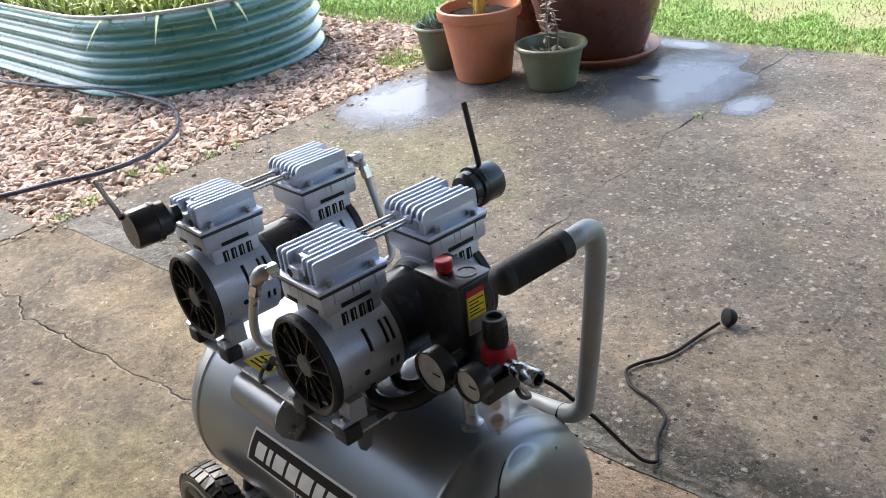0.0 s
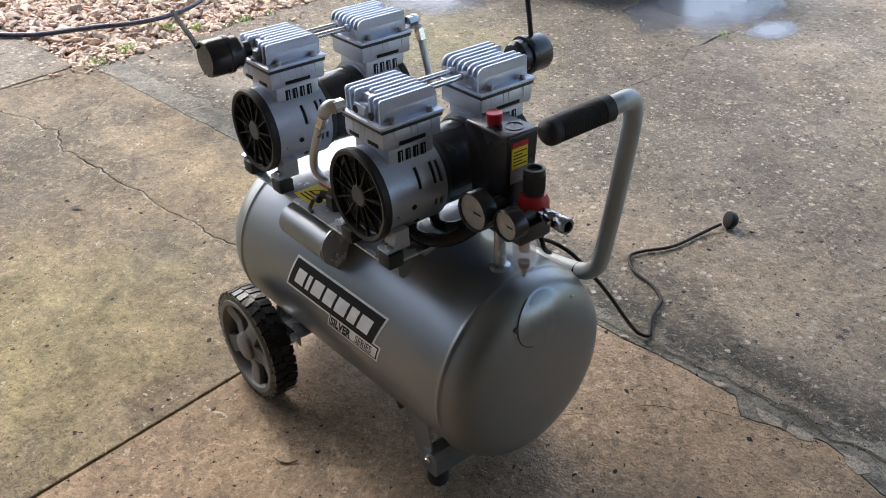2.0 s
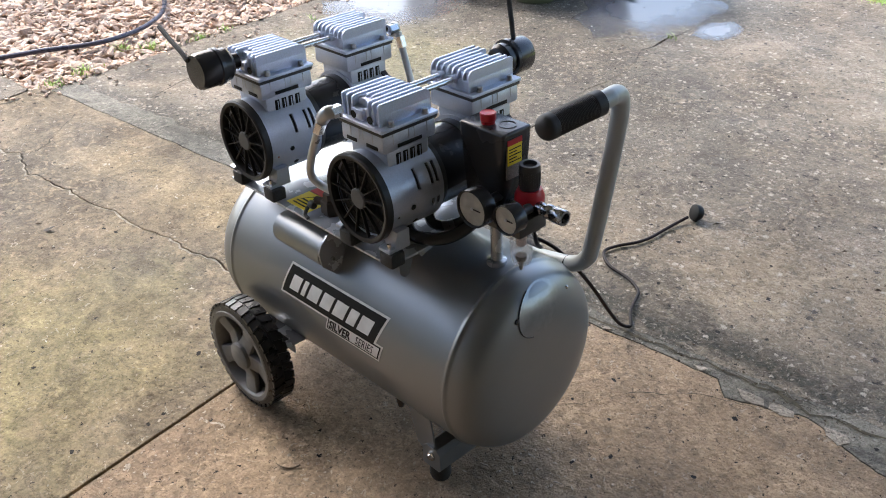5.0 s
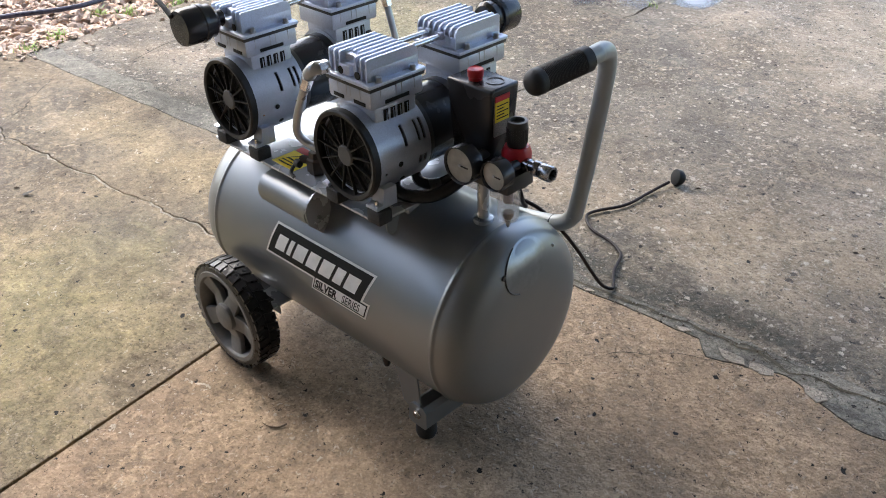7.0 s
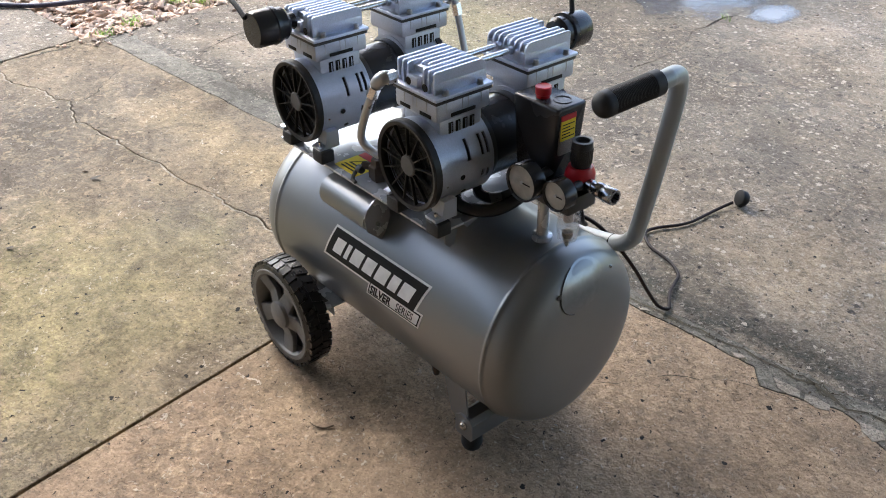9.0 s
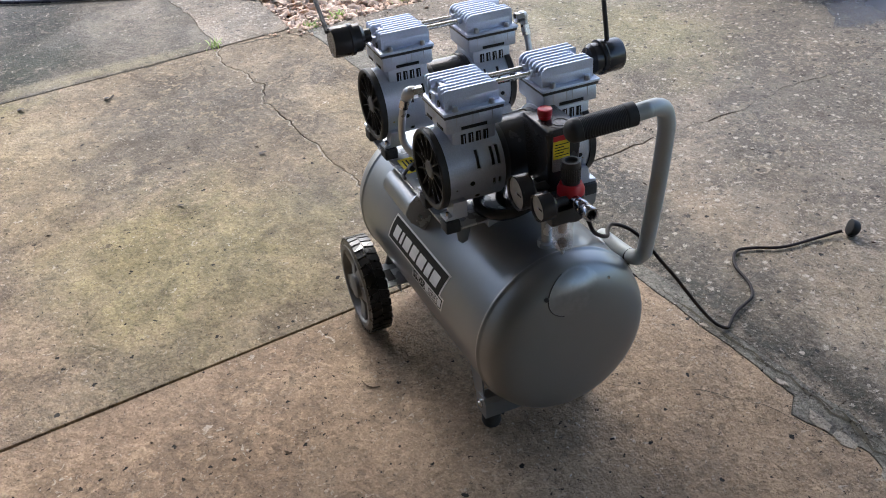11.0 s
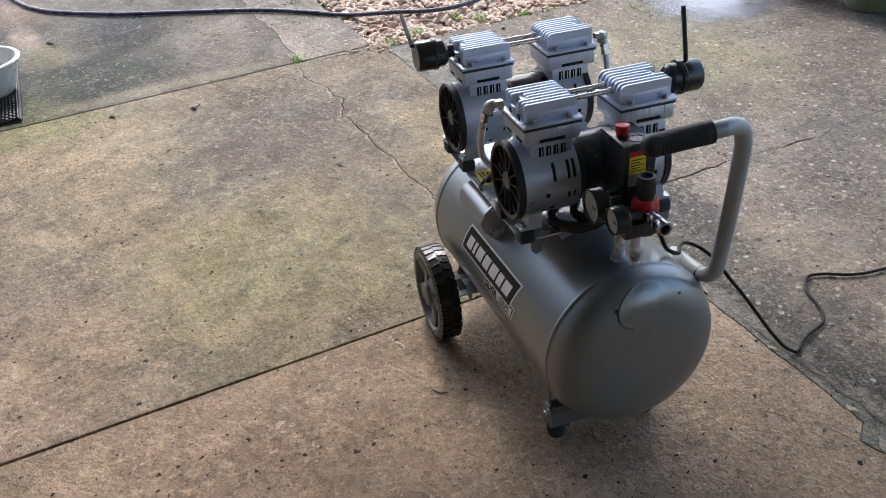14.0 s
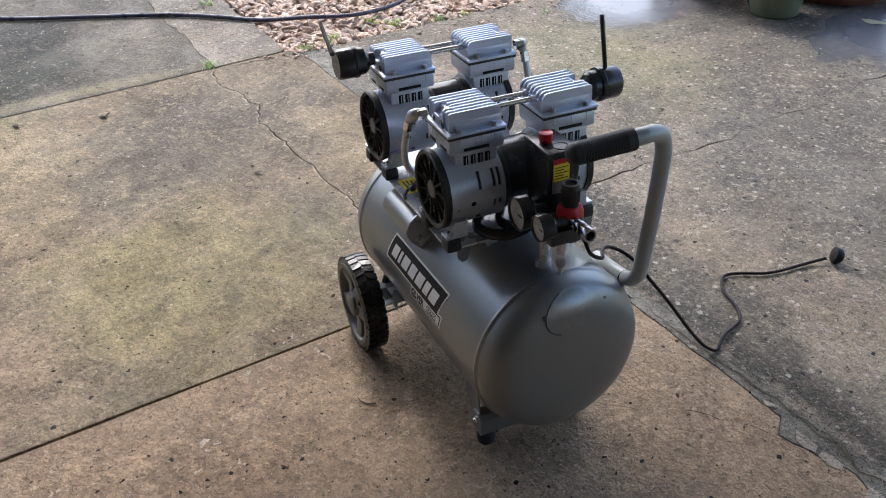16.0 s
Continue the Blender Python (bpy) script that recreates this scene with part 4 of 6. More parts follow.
def cylinder_end(parent, cx, cyc, d):
    """One end of a pump: fan, housing, cylinder and finned head. d: the way that its fan faces along y."""
    cz = 0.480
    e = 0.0 if d < 0 else 0.030  # the rear housings are shorter

    def Y(v):
        return cyc + d * v  # v: distance out from the pump's middle

    # housing
    slots = []
    for a0, a1 in ((12, 40), (140, 168)):
        slots += [(a0, a1, Y(0.0890), Y(0.0835)), (a0 + 1, a1 - 1, Y(0.0640), Y(0.0590)), (a0 + 1, a1 - 1, Y(0.0545), Y(0.0495))]
    for a0, a1 in ((340, 352), (188, 200)):
        slots += [(a0, a1, Y(0.0640), Y(0.0590)), (a0, a1, Y(0.0545), Y(0.0495))]
    house = part("housing", housing_mesh(cx, cz, Y(0.137 - e), Y(0.042), 0.0630, slots, -d), M_ALU_DULL, parent, "die-cast aluminium end housing with slots", smooth=30)
    part("housing_core", lathe([(0, d * 0.030), (0.0575, d * 0.030), (0.0575, d * (0.132 - e)), (0, d * (0.132 - e))], 40, "y", (cx, cyc, cz)), M_BLACK, parent)
    # seam line and screws of the housing
    part("housing_rim", lathe([(0.0628, d * (0.1085 - e * 0.4)), (0.0634, d * (0.1085 - e * 0.4)), (0.0634, d * (0.137 - e)), (0.0628, d * (0.137 - e))], 64, "y", (cx, cyc, cz)), M_ALU_DULL, parent)
    for sx in (-1, 1):
        for deg, yy, r in ((-8, 0.099 - e * 0.3, 0.0040), (-38, 0.087, 0.0042), (-14, 0.125 - e, 0.0016)):
            a = radians(deg)
            n = Vector((sx * math.cos(a), 0, math.sin(a)))
            p = Vector((cx, Y(yy), cz)) + n * 0.0629
            # the larger ones are black discs that paint the holes' inner shade
            part("hole", cyl(p, p + n * 0.0007, r, r, 14), M_INK if r > 0.002 else M_STEEL, house)
    ring_, bars = fan_guard(parent, cx, cz, Y(0.141 - e), d)
    part("louvre", bars, M_GUARD, ring_)
    part("fan_hub", lathe([(0, d * 0.006), (0.0135, d * 0.006), (0.0158, d * 0.004), (0.0158, -d * 0.004), (0, -d * 0.004)], 24, "y", (cx, Y(0.141 - e), cz)), M_HUB, ring_, "dusty grey fan hub")
    for k in range(9):
        a = 2 * math.pi * k / 9
        bm = bmesh.new()
        q = []
        for r, tw in ((0.013, 0.5), (0.052, 0.35)):
            for w in (-1, 1):
                aa = a + w * tw * 0.5
                q.append(bm.verts.new((cx + r * math.cos(aa), Y(0.1365 - e + w * 0.0025), cz + r * math.sin(aa))))
        bm.faces.new((q[0], q[1], q[3], q[2]))
        bmesh.ops.solidify(bm, geom=bm.faces[:], thickness=0.001)
        part("fan_blade", bm, M_GUARD, ring_)
    # neck with its four breather slots, black pieces painted for the shade inside
    bm = bmesh.new()
    w = 0.0385
    neck = [(Y(0.046), 0.500), (Y(0.118), 0.500), (Y(0.120), 0.553), (Y(0.044), 0.553)]
    slab_x(bm, neck, cx - w, cx + w)
    bmesh.ops.recalc_face_normals(bm, faces=bm.faces[:])
    bmesh.ops.bevel(bm, geom=bm.edges[:], offset=0.004, segments=2, profile=0.5, affect="EDGES")
    neck_ob = part("cylinder_neck", bm, M_ALU_DULL, parent)
    for sx in (-1, 1):
        for k in range(4):
            y = Y(0.100 - k * 0.0125)
            p = Vector((cx + sx * w, y, 0.5365))
            bm = box(p.x - 0.0006, p.x + 0.0006, y - 0.0042, y + 0.0042, 0.5275, 0.5455, 0.0005)
            part("breather_slot", bm, M_INK, neck_ob)
            part("breather_rib", box(p.x + sx * 0.0006 - 0.0006, p.x + sx * 0.0006 + 0.0006, y + 0.0001, y + 0.0012, 0.529, 0.5435), M_ALU, neck_ob)
    # valve block
    hx, y_in, y_out = 0.0445, 0.0345, 0.1300
    ya, yb = sorted((Y(y_in), Y(y_out)))
    block = part("valve_block", box(cx - hx, cx + hx, ya, yb, 0.5515, 0.5790, 0.005, 2), M_ALU_DULL, parent, "cast aluminium valve block")
    for sx in (-1, 1):
        x = cx + sx * hx
        # slot drawn as a black bar, its shade put into the colour
        part("block_slot", box(x - 0.0006, x + 0.0006, min(Y(0.062), Y(0.105)), max(Y(0.062), Y(0.105)), 0.5560, 0.5615, 0.0005), M_INK, block)
        for v in (0.052, 0.075, 0.085, 0.112):
            part("block_line", box(x - 0.0005, x + 0.0005, Y(v) - 0.0004, Y(v) + 0.0004, 0.5635, 0.5780), M_TUBE, block)
    for x0, x1 in ((-0.032, -0.010), (0.010, 0.034)):
        # black bars again for the shaded slots of the outer face
        part("block_slot", box(cx + x0, cx + x1, Y(y_out) - 0.0006, Y(y_out) + 0.0006, 0.5560, 0.5615, 0.0005), M_INK, block)
    for v in (-0.022, -0.004, 0.004, 0.024):
        part("block_line", box(cx + v - 0.0005, cx + v + 0.0005, Y(y_out) - 0.0004, Y(y_out) + 0.0004, 0.5635, 0.5780), M_TUBE, block)
    part("gasket", box(cx - hx - 0.0012, cx + hx + 0.0012, ya - 0.0012, yb + 0.0012, 0.5780, 0.5832, 0.001), M_BLACK, parent, "black head gasket")
    # finned head
    bm = box(cx - 0.0475, cx + 0.0475, ya - 0.003, yb + 0.003, 0.5830, 0.5885, 0.002)
    head = part("cylinder_head", bm, M_ALU, parent, "bright finned aluminium cylinder head")
    xs = [-0.0400 + 0.0107 * k for k in range(8)]
    for k, x in enumerate(xs):
        bm = bmesh.new()
        cut = 0.020 if k in (3, 4) else 0.004
        prof = fin_profile(0.036, y_out - cut, 0.5883, 0.6195, 0.012, 1)
        slab_x(bm, [(Y(v), z) for v, z in prof], cx + x - 0.0014, cx + x + 0.0014)
        bmesh.ops.recalc_face_normals(bm, faces=bm.faces[:])
        part("fin", bm, M_ALU, head)
    part("head_core", box(cx - 0.038, cx + 0.034, min(Y(0.042), Y(0.116)), max(Y(0.042), Y(0.116)), 0.5883, 0.6150, 0.002), M_ALU, head)
    part("head_wall", box(cx - 0.0405, cx + 0.0365, min(Y(0.036), Y(0.1225)), max(Y(0.036), Y(0.1225)), 0.5883, 0.6055, 0.002), M_ALU, head)
    part("head_boss", box(cx - 0.020, cx + 0.004, min(Y(0.112), Y(0.1290)), max(Y(0.112), Y(0.1290)), 0.5883, 0.6045, 0.004), M_ALU, head)
    for x in (-0.014, 0.020):
        p = Vector((cx + x, Y(0.1285), 0.5955))
        # a black disc gives the port's shaded inside
        part("port", cyl(p, p + Vector((0, d * 0.0008, 0)), 0.0055, 0.0055, 16), M_INK, head)
    for sx in (-1, 1):
        for v in (0.052, 0.112):
            c = (cx + sx * 0.0425, Y(v), 0.5885)
            b = part("bolt", lathe([(0, 0), (0.0052, 0), (0.0052, 0.0012), (0.0042, 0.0014), (0.0040, 0.0066), (0.0032, 0.0072), (0, 0.0072)], 12, "z", c), M_TUBE, head)
    # foot and its rubber block
    for sx in (-1, 1):
        bm = bmesh.new()
        x0 = cx + sx * 0.048
        prof = [(Y(v - e), z) for v, z in ((0.112, 0.4178), (0.149, 0.4178), (0.149, 0.4215), (0.137, 0.424), (0.134, 0.446), (0.112, 0.446))]
        slab_x(bm, prof, x0 - 0.006, x0 + 0.017 if sx > 0 else x0 + 0.006)
        bmesh.ops.recalc_face_normals(bm, faces=bm.faces[:])
        part("pump_foot", bm, M_ALU_DULL, parent)
        xa = cx + (0.058 if sx > 0 else -0.032)
        ym = Y(0.139) if d < 0 else Y(0.106)
        part("rubber_block", box(xa - 0.0135, xa + 0.0135, ym - 0.0125, ym + 0.0125, 0.3965, 0.4178, 0.003), M_RUBBER, parent, "black rubber mounting block")
        part("stud", lathe([(0, 0.008), (0.0028, 0.008), (0.0028, 0), (0, 0)], 10, "z", (xa, Y(0.143) if d < 0 else Y(0.108), 0.4215)), M_STEEL, parent)


def pump(cx, cyc):
    motor = part("pump_motor", lathe([(0, -0.050), (0.050, -0.050), (0.056, -0.046), (0.056, 0.046), (0.050, 0.050), (0, 0.050)], 48, "y", (cx, cyc, 0.480)), M_BLACK_GLOSS, compressor, "black electric motor with two finned pump heads")
    cylinder_end(motor, cx, cyc, -1)
    cylinder_end(motor, cx, cyc, 1)
    for x in (-0.018, 0.0085):
        part("link_tube", cyl((cx + x, cyc - 0.038, 0.6035), (cx + x, cyc + 0.038, 0.6035), 0.0042, seg=14), M_STEEL, motor, "bright steel link tube")
        for e in (-1, 1):
            part("tube_collar", cyl((cx + x, cyc + e * 0.030, 0.6035), (cx + x, cyc + e * 0.038, 0.6035), 0.006, seg=12), M_ALU, motor)
    return motor


CB, CA, CY = -0.010, -0.295, 0.110
pump_b = pump(CB, CY)
pump_a = pump(CA, CY)


def air_filter(parent, cx, y, d, z, tip, root=None):
    """Black round intake filter with a thin snorkel tube."""
    prof = [(0, 0), (0.012, 0), (0.012, 0.012), (0.020, 0.014), (0.0250, 0.020), (0.0250, 0.032), (0.0285, 0.033), (0.0290, 0.039), (0.0275, 0.041), (0.0275, 0.067), (0.0255, 0.071), (0.0, 0.0715)]
    f = part("air_filter", lathe([(r, d * h) for r, h in prof], 36, "y", (cx, y, z)), M_BLACK_GLOSS, parent, "black plastic intake filter")
    base = Vector(root or (cx, y + d * 0.050, z + 0.022))
    part("snorkel", sweep(curve_through([base, base + (Vector(tip) - base) * 0.25 + Vector((0, 0, 0.002)), base + (Vector(tip) - base) * 0.6, tip], 5), 0.0038, 10), M_RUBBER, f, "thin black snorkel tube")
    return f


air_filter(pump_a, -0.306, CY - 0.130, -1, 0.6050, (-0.412, -0.083, 0.651), (-0.322, -0.092, 0.620))
air_filter(pump_b, -0.022, CY + 0.130, 1, 0.5950, (-0.031, 0.284, 0.710))


def discharge(parent, cx, y, d, pts):
    c = Vector((cx, y, 0.597))
    part("elbow_fitting", cyl(c, c + Vector((0, d * 0.016, 0)), 0.0092, seg=6), M_STEEL, parent, "bright hexagon elbow fitting")
    part("elbow_fitting", sweep(curve_through([c + Vector((0, d * 0.010, 0)), c + Vector((-0.006, d * 0.018, -0.001)), c + Vector((-0.016, d * 0.020, -0.012))], 4), 0.0095, 12), M_TUBE, parent)
    u, v = Vector(pts[0]), Vector(pts[1])
    part("tube_nut", cyl(u.lerp(v, 0.25), u.lerp(v, 0.95), 0.0086, seg=6), M_STEEL, parent, "bright hexagon tube nut")
    part("discharge_tube", sweep(curve_through(pts, 6), 0.0060, 14), M_TUBE, parent, "dull metal discharge tube")


discharge(pump_b, -0.046, CY - 0.134, -1, [(-0.058, -0.046, 0.588), (-0.068, -0.049, 0.566), (-0.090, -0.048, 0.526), (-0.107, -0.043, 0.495), (-0.109, -0.038, 0.478), (-0.096, -0.031, 0.467), (-0.078, -0.022, 0.464), (-0.068, 0.03, 0.460)])
discharge(pump_a, -0.262, CY + 0.134, 1, [(-0.254, 0.258, 0.592), (-0.248, 0.260, 0.566), (-0.229, 0.260, 0.505), (-0.213, 0.256, 0.455), (-0.208, 0.235, 0.440), (-0.205, 0.17, 0.435)])

# warning sticker and unloader valve between the pumps
part("warning_sticker", box(-0.214, -0.158, -0.024, 0.020, PZ + 0.0036, PZ + 0.0044), M_YELLOW, saddle, "yellow warning sticker")
part("warning_strip", box(-0.214, -0.164, 0.022, 0.035, PZ + 0.0036, PZ + 0.0044), M_RED, saddle)
part("warning_sign", prism([(-0.204, -0.004), (-0.174, -0.004), (-0.189, 0.016)], PZ + 0.0045, PZ + 0.0049), M_INK, saddle, smooth=None)
part("warning_sign", prism([(-0.198, -0.001), (-0.180, -0.001), (-0.189, 0.011)], PZ + 0.0050, PZ + 0.0053), M_YELLOW, saddle, smooth=None)
for k in range(2):
    part("print_bar", box(-0.206, -0.172, -0.018 + k * 0.007, -0.0155 + k * 0.007, PZ + 0.0045, PZ + 0.0049), M_INK, saddle)
bm = lathe([(0, 0), (0.013, 0), (0.013, 0.004), (0.016, 0.005), (0.016, 0.024), (0.012, 0.026), (0.011, 0.036), (0, 0.037)], 6, "z", (-0.128, 0.000, PZ + 0.0034))
sweep([(-0.150, -0.012, 0.418), (-0.116, 0.004, 0.418)], 0.0065, 10, bm)
part("check_valve", bm, M_BRONZE, saddle, "dark bronze hexagonal check valve", smooth=20)
part("valve_cap", lathe([(0, 0), (0.006, 0.001), (0.007, 0.006), (0.006, 0.011), (0, 0.012)], 12, "x", (-0.158, -0.018, 0.412)), M_BLACK, saddle)
part("thin_hose", sweep(curve_through([(-0.152, -0.014, 0.416), (-0.156, -0.024, 0.408), (-0.150, -0.034, 0.402), (-0.140, -0.036, 0.400)], 6), 0.003, 8), M_RUBBER, saddle)

# black hoses that run from the pump to the switch
part("motor_cable", sweep(curve_through([(-0.020, 0.060, 0.418), (0.012, 0.034, 0.409), (0.042, 0.034, 0.408), (0.068, 0.056, 0.410), (0.082, 0.086, 0.422), (0.086, 0.110, 0.440)], 8), 0.0095, 12), M_BLACK_GLOSS, compressor, "thick black motor cable")
part("motor_cable", sweep(curve_through([(-0.010, 0.090, 0.420), (0.020, 0.072, 0.410), (0.052, 0.080, 0.414), (0.074, 0.104, 0.430), (0.078, 0.120, 0.445)], 8), 0.0080, 12), M_BLACK_GLOSS, compressor, "thick black motor cable")

# pressure switch
bm = bmesh.new()
lo = [(0.064, 0.100), (0.132, 0.100), (0.132, 0.150), (0.064, 0.150)]
hi = [(0.056, 0.096), (0.140, 0.096), (0.140, 0.152), (0.056, 0.152)]
a = [bm.verts.new((x, y, 0.466)) for x, y in lo]
b = [bm.verts.new((x, y, 0.5735)) for x, y in hi]
bm.faces.new(a[::-1])
bm.faces.new(b)
for i in range(4):
    bm.faces.new((a[i], a[(i + 1) % 4], b[(i + 1) % 4], b[i]))
bmesh.ops.bevel(bm, geom=bm.edges[:], offset=0.004, segments=3, profile=0.5, affect="EDGES")
switch = part("pressure_switch", bm, M_BLACK_GLOSS, compressor, "black pressure switch box with a red button")
part("switch_base", box(0.070, 0.128, 0.104, 0.146, 0.440, 0.468, 0.003), M_BLACK, switch)
part("button", lathe([(0, 0), (0.0095, 0), (0.0098, 0.004), (0.0108, 0.005), (0.0112, 0.0140), (0.0102, 0.0155), (0.0088, 0.0147), (0, 0.0140)], 28, "z", (0.0935, 0.1155, 0.5735)), M_RED, switch, "red push-pull button")
part("lid_ring", lathe([(0.013, 0), (0.013, 0.0012), (0.0115, 0.0012), (0.0115, 0)], 28, "z", (0.118, 0.128, 0.5734)), M_BLACK_GLOSS, switch)
part("switch_label", box(0.1365, 0.1392, 0.104, 0.132, 0.5060, 0.5640), M_GREYLABEL, switch, "grey, yellow and red warning label")
part("label_yellow", box(0.1372, 0.1402, 0.1046, 0.1314, 0.5270, 0.5555), M_YELLOW, switch)
part("label_red", box(0.1380, 0.1406, 0.1044, 0.1316, 0.5558, 0.5636), M_RED, switch)
for k in range(5):
    part("print_bar", box(0.1378, 0.1405, 0.1066, 0.1294 - (0.008 if k % 2 else 0), 0.5312 + k * 0.0045, 0.5326 + k * 0.0045), M_INK, switch)

# post, manifold and gauges
part("post", lathe([(0.0145, 0.0), (0.0145, 0.009), (0.0085, 0.011), (0.0085, 0.084), (0.0, 0.084)], 24, "z", (0.1205, 0.102, 0.367)), M_PLATE, compressor, "silver pipe post on the tank")
manifold = part("manifold", box(0.082, 0.190, 0.074, 0.128, 0.446, 0.470, 0.003), M_BLACK, compressor, "black air manifold")


def gauge(cx, cz, y, r, body_to, parent):
    prof = [(0, 0.0035), (r * 0.88, 0.0035), (r * 0.90, 0.0), (r * 0.97, -0.001), (r, 0.001), (r, 0.020), (r * 0.86, 0.024), (0, 0.024)]
    g = part("pressure_gauge", lathe(prof, 36, "y", (cx, y, cz)), M_BLACK_GLOSS, parent, "small round pressure gauge with a black bezel")
    part("dial", lathe([(0, 0.0028), (r * 0.885, 0.0028), (r * 0.885, 0.0036), (0, 0.0036)], 32, "y", (cx, y, cz)), M_DIAL, g, "pale dial")
    part("gauge_stem", cyl((cx, y + 0.022, cz), (cx, body_to, cz), 0.007, seg=14), M_BLACK, g)
    part("pointer", box(cx - 0.001, cx + r * 0.55, y + 0.0014, y + 0.0022, cz - 0.0008, cz + 0.0008), M_INK, g)
    part("pointer_cap", lathe([(0, 0), (0.0022, 0.0008), (0.0022, 0.003), (0, 0.003)], 14, "y", (cx, y, cz)), M_TUBE, g)


gauge(0.126, 0.480, 0.048, 0.0275, 0.104, compressor)
gauge(0.180, 0.480, 0.056, 0.0215, 0.104, compressor)

RX, RY = 0.166, 0.119
BX, BY = 0.163, 0.107
reg = part("regulator", lathe([(0, 0.440), (0.017, 0.440), (0.0195, 0.446), (0.0195, 0.470), (0.021, 0.474), (0.021, 0.482), (0.0, 0.482)], 32, "z", (RX, RY, 0)), M_BLACK, compressor, "black air regulator with a red collar")
part("collar", lathe([(0, 0.482), (0.0205, 0.482), (0.0205, 0.490), (0.0165, 0.499), (0, 0.499)], 32, "z", (RX, RY, 0)), M_RED, reg, "red collar ring")
bm = bmesh.new()
rows = []
for z, r in ((0.498, 0.0130), (0.503, 0.0138), (0.527, 0.0144), (0.5345, 0.0138), (0.5350, 0.0098), (0.5310, 0.0085), (0.529, 0.0)):
    rows.append((r, z))
part("knob", lathe(rows, 40, "z", (RX, RY, 0)), M_BLACK, reg, "black ribbed adjusting knob")
bm = bmesh.new()
for k in range(28):
    a = 2 * math.pi * k / 28
    sweep([(RX + 0.0139 * math.cos(a), RY + 0.0139 * math.sin(a), 0.504), (RX + 0.0144 * math.cos(a), RY + 0.0144 * math.sin(a), 0.526)], 0.0007, 4, bm)
part("knob_ribs", bm, M_BLACK, reg)
part("knob_top", lathe([(0.0134, 0.5348), (0.0136, 0.5354), (0.0099, 0.5354), (0.0099, 0.5348)], 32, "z", (RX, RY, 0)), M_RIM, reg)
part("bowl", lathe([(0.0158, 0.4440), (0.0166, 0.438), (0.0160, 0.397), (0.0142, 0.389), (0.006, 0.386), (0.0045, 0.388), (0.0130, 0.391), (0.0147, 0.398), (0.0152, 0.440)], 32, "z", (BX, BY, 0)), M_CLEAR, reg, "clear water trap bowl")
drain = part("bowl_drain", lathe([(0, 0.399), (0.008, 0.399), (0.008, 0.393), (0.0060, 0.3895), (0, 0.3890)], 16, "z", (BX, BY, 0)), M_BRONZE, reg, "dark bronze drain seat")
part("drain_tip", lathe([(0, 0.3892), (0.0052, 0.3892), (0.0052, 0.3845), (0.0034, 0.3835), (0.0030, 0.3775), (0.0014, 0.3745), (0, 0.3742)], 16, "z", (BX, BY, 0)), M_TUBE, drain, "bright metal drain tip")
part("filter_element", lathe([(0, 0.440), (0.0080, 0.440), (0.0072, 0.416), (0, 0.415)], 16, "z", (BX, BY, 0)), M_ELEMENT, reg)
part("regulator_plate", box(RX - 0.006, RX + 0.010, RY - 0.0205, RY - 0.0195, 0.448, 0.458), M_WHITE, reg)
part("coupling", lathe([(0, 0.0), (0.0090, 0.0), (0.0090, 0.010), (0.0075, 0.011), (0.0075, 0.016), (0.0105, 0.018), (0.0105, 0.026), (0.0098, 0.027), (0.0112, 0.031), (0.0112, 0.046), (0.0105, 0.048), (0.0075, 0.048), (0.0070, 0.040), (0, 0.040)], 28, "x", (0.183, 0.116, 0.478)), M_COUPLING, reg, "chromed quick coupling")
# black disc painted for the shade in the coupling's bore
part("coupling_bore", lathe([(0, 0.0405), (0.0070, 0.0405), (0.0070, 0.0410), (0, 0.0410)], 20, "x", (0.183, 0.116, 0.478)), M_INK, reg)

# handle
hp = [(-0.004, 0.281, 0.262), (0.060, 0.268, 0.281), (0.105, 0.2585, 0.2955), (0.134, 0.2530, 0.306), (0.154, 0.2505, 0.317), (0.1665, 0.2500, 0.331), (0.1725, 0.2515, 0.348), (0.192, 0.2518, 0.46), (0.2085, 0.2484, 0.56), (0.2125, 0.2455, 0.585), (0.2170, 0.2370, 0.606), (0.2215, 0.2220, 0.6155), (0.2250, 0.2050, 0.6178), (0.2250, 0.19, 0.6170), (0.2150, 0.095, 0.6085)]
handle = part("handle", sweep(curve_through(hp, 6), 0.0128, 20), M_HANDLE, compressor, "grey bent tube push handle")
gp = [Vector((0.2250, 0.183, 0.6165)), Vector((0.2140, 0.083, 0.6077))]
n = 88
pts, rad = [], []
for i in range(n + 1):
    f = i / n
    pts.append(gp[0].lerp(gp[1], f))
    r = 0.0172 if f < 0.14 or f > 0.80 else 0.0165 + 0.0004 * (1 if i % 2 else -1)
    rad.append(r * math.sqrt(1 - 0.72 * max(0.0, (f - 0.88) / 0.12) ** 2))
grip = part("grip", sweep([pts[0] - (gp[1] - gp[0]) * 0.008] + pts + [pts[-1] + (gp[1] - gp[0]) * 0.010, pts[-1] + (gp[1] - gp[0]) * 0.015], [0.0155] + rad + [0.0062, 0.0020], 28), M_GRIP, handle, "black ribbed foam grip")
part("cable_tie", lathe([(0.0125, -0.002), (0.0138, -0.002), (0.0138, 0.002), (0.0125, 0.002)], 24, "x", (0.1275, 0.2540, 0.3030)), M_INK, handle, "black cable tie")
part("tie_tail", sweep(curve_through([(0.128, 0.251, 0.290), (0.140, 0.247, 0.282), (0.153, 0.253, 0.276)], 4), 0.0014, 6), M_INK, handle)
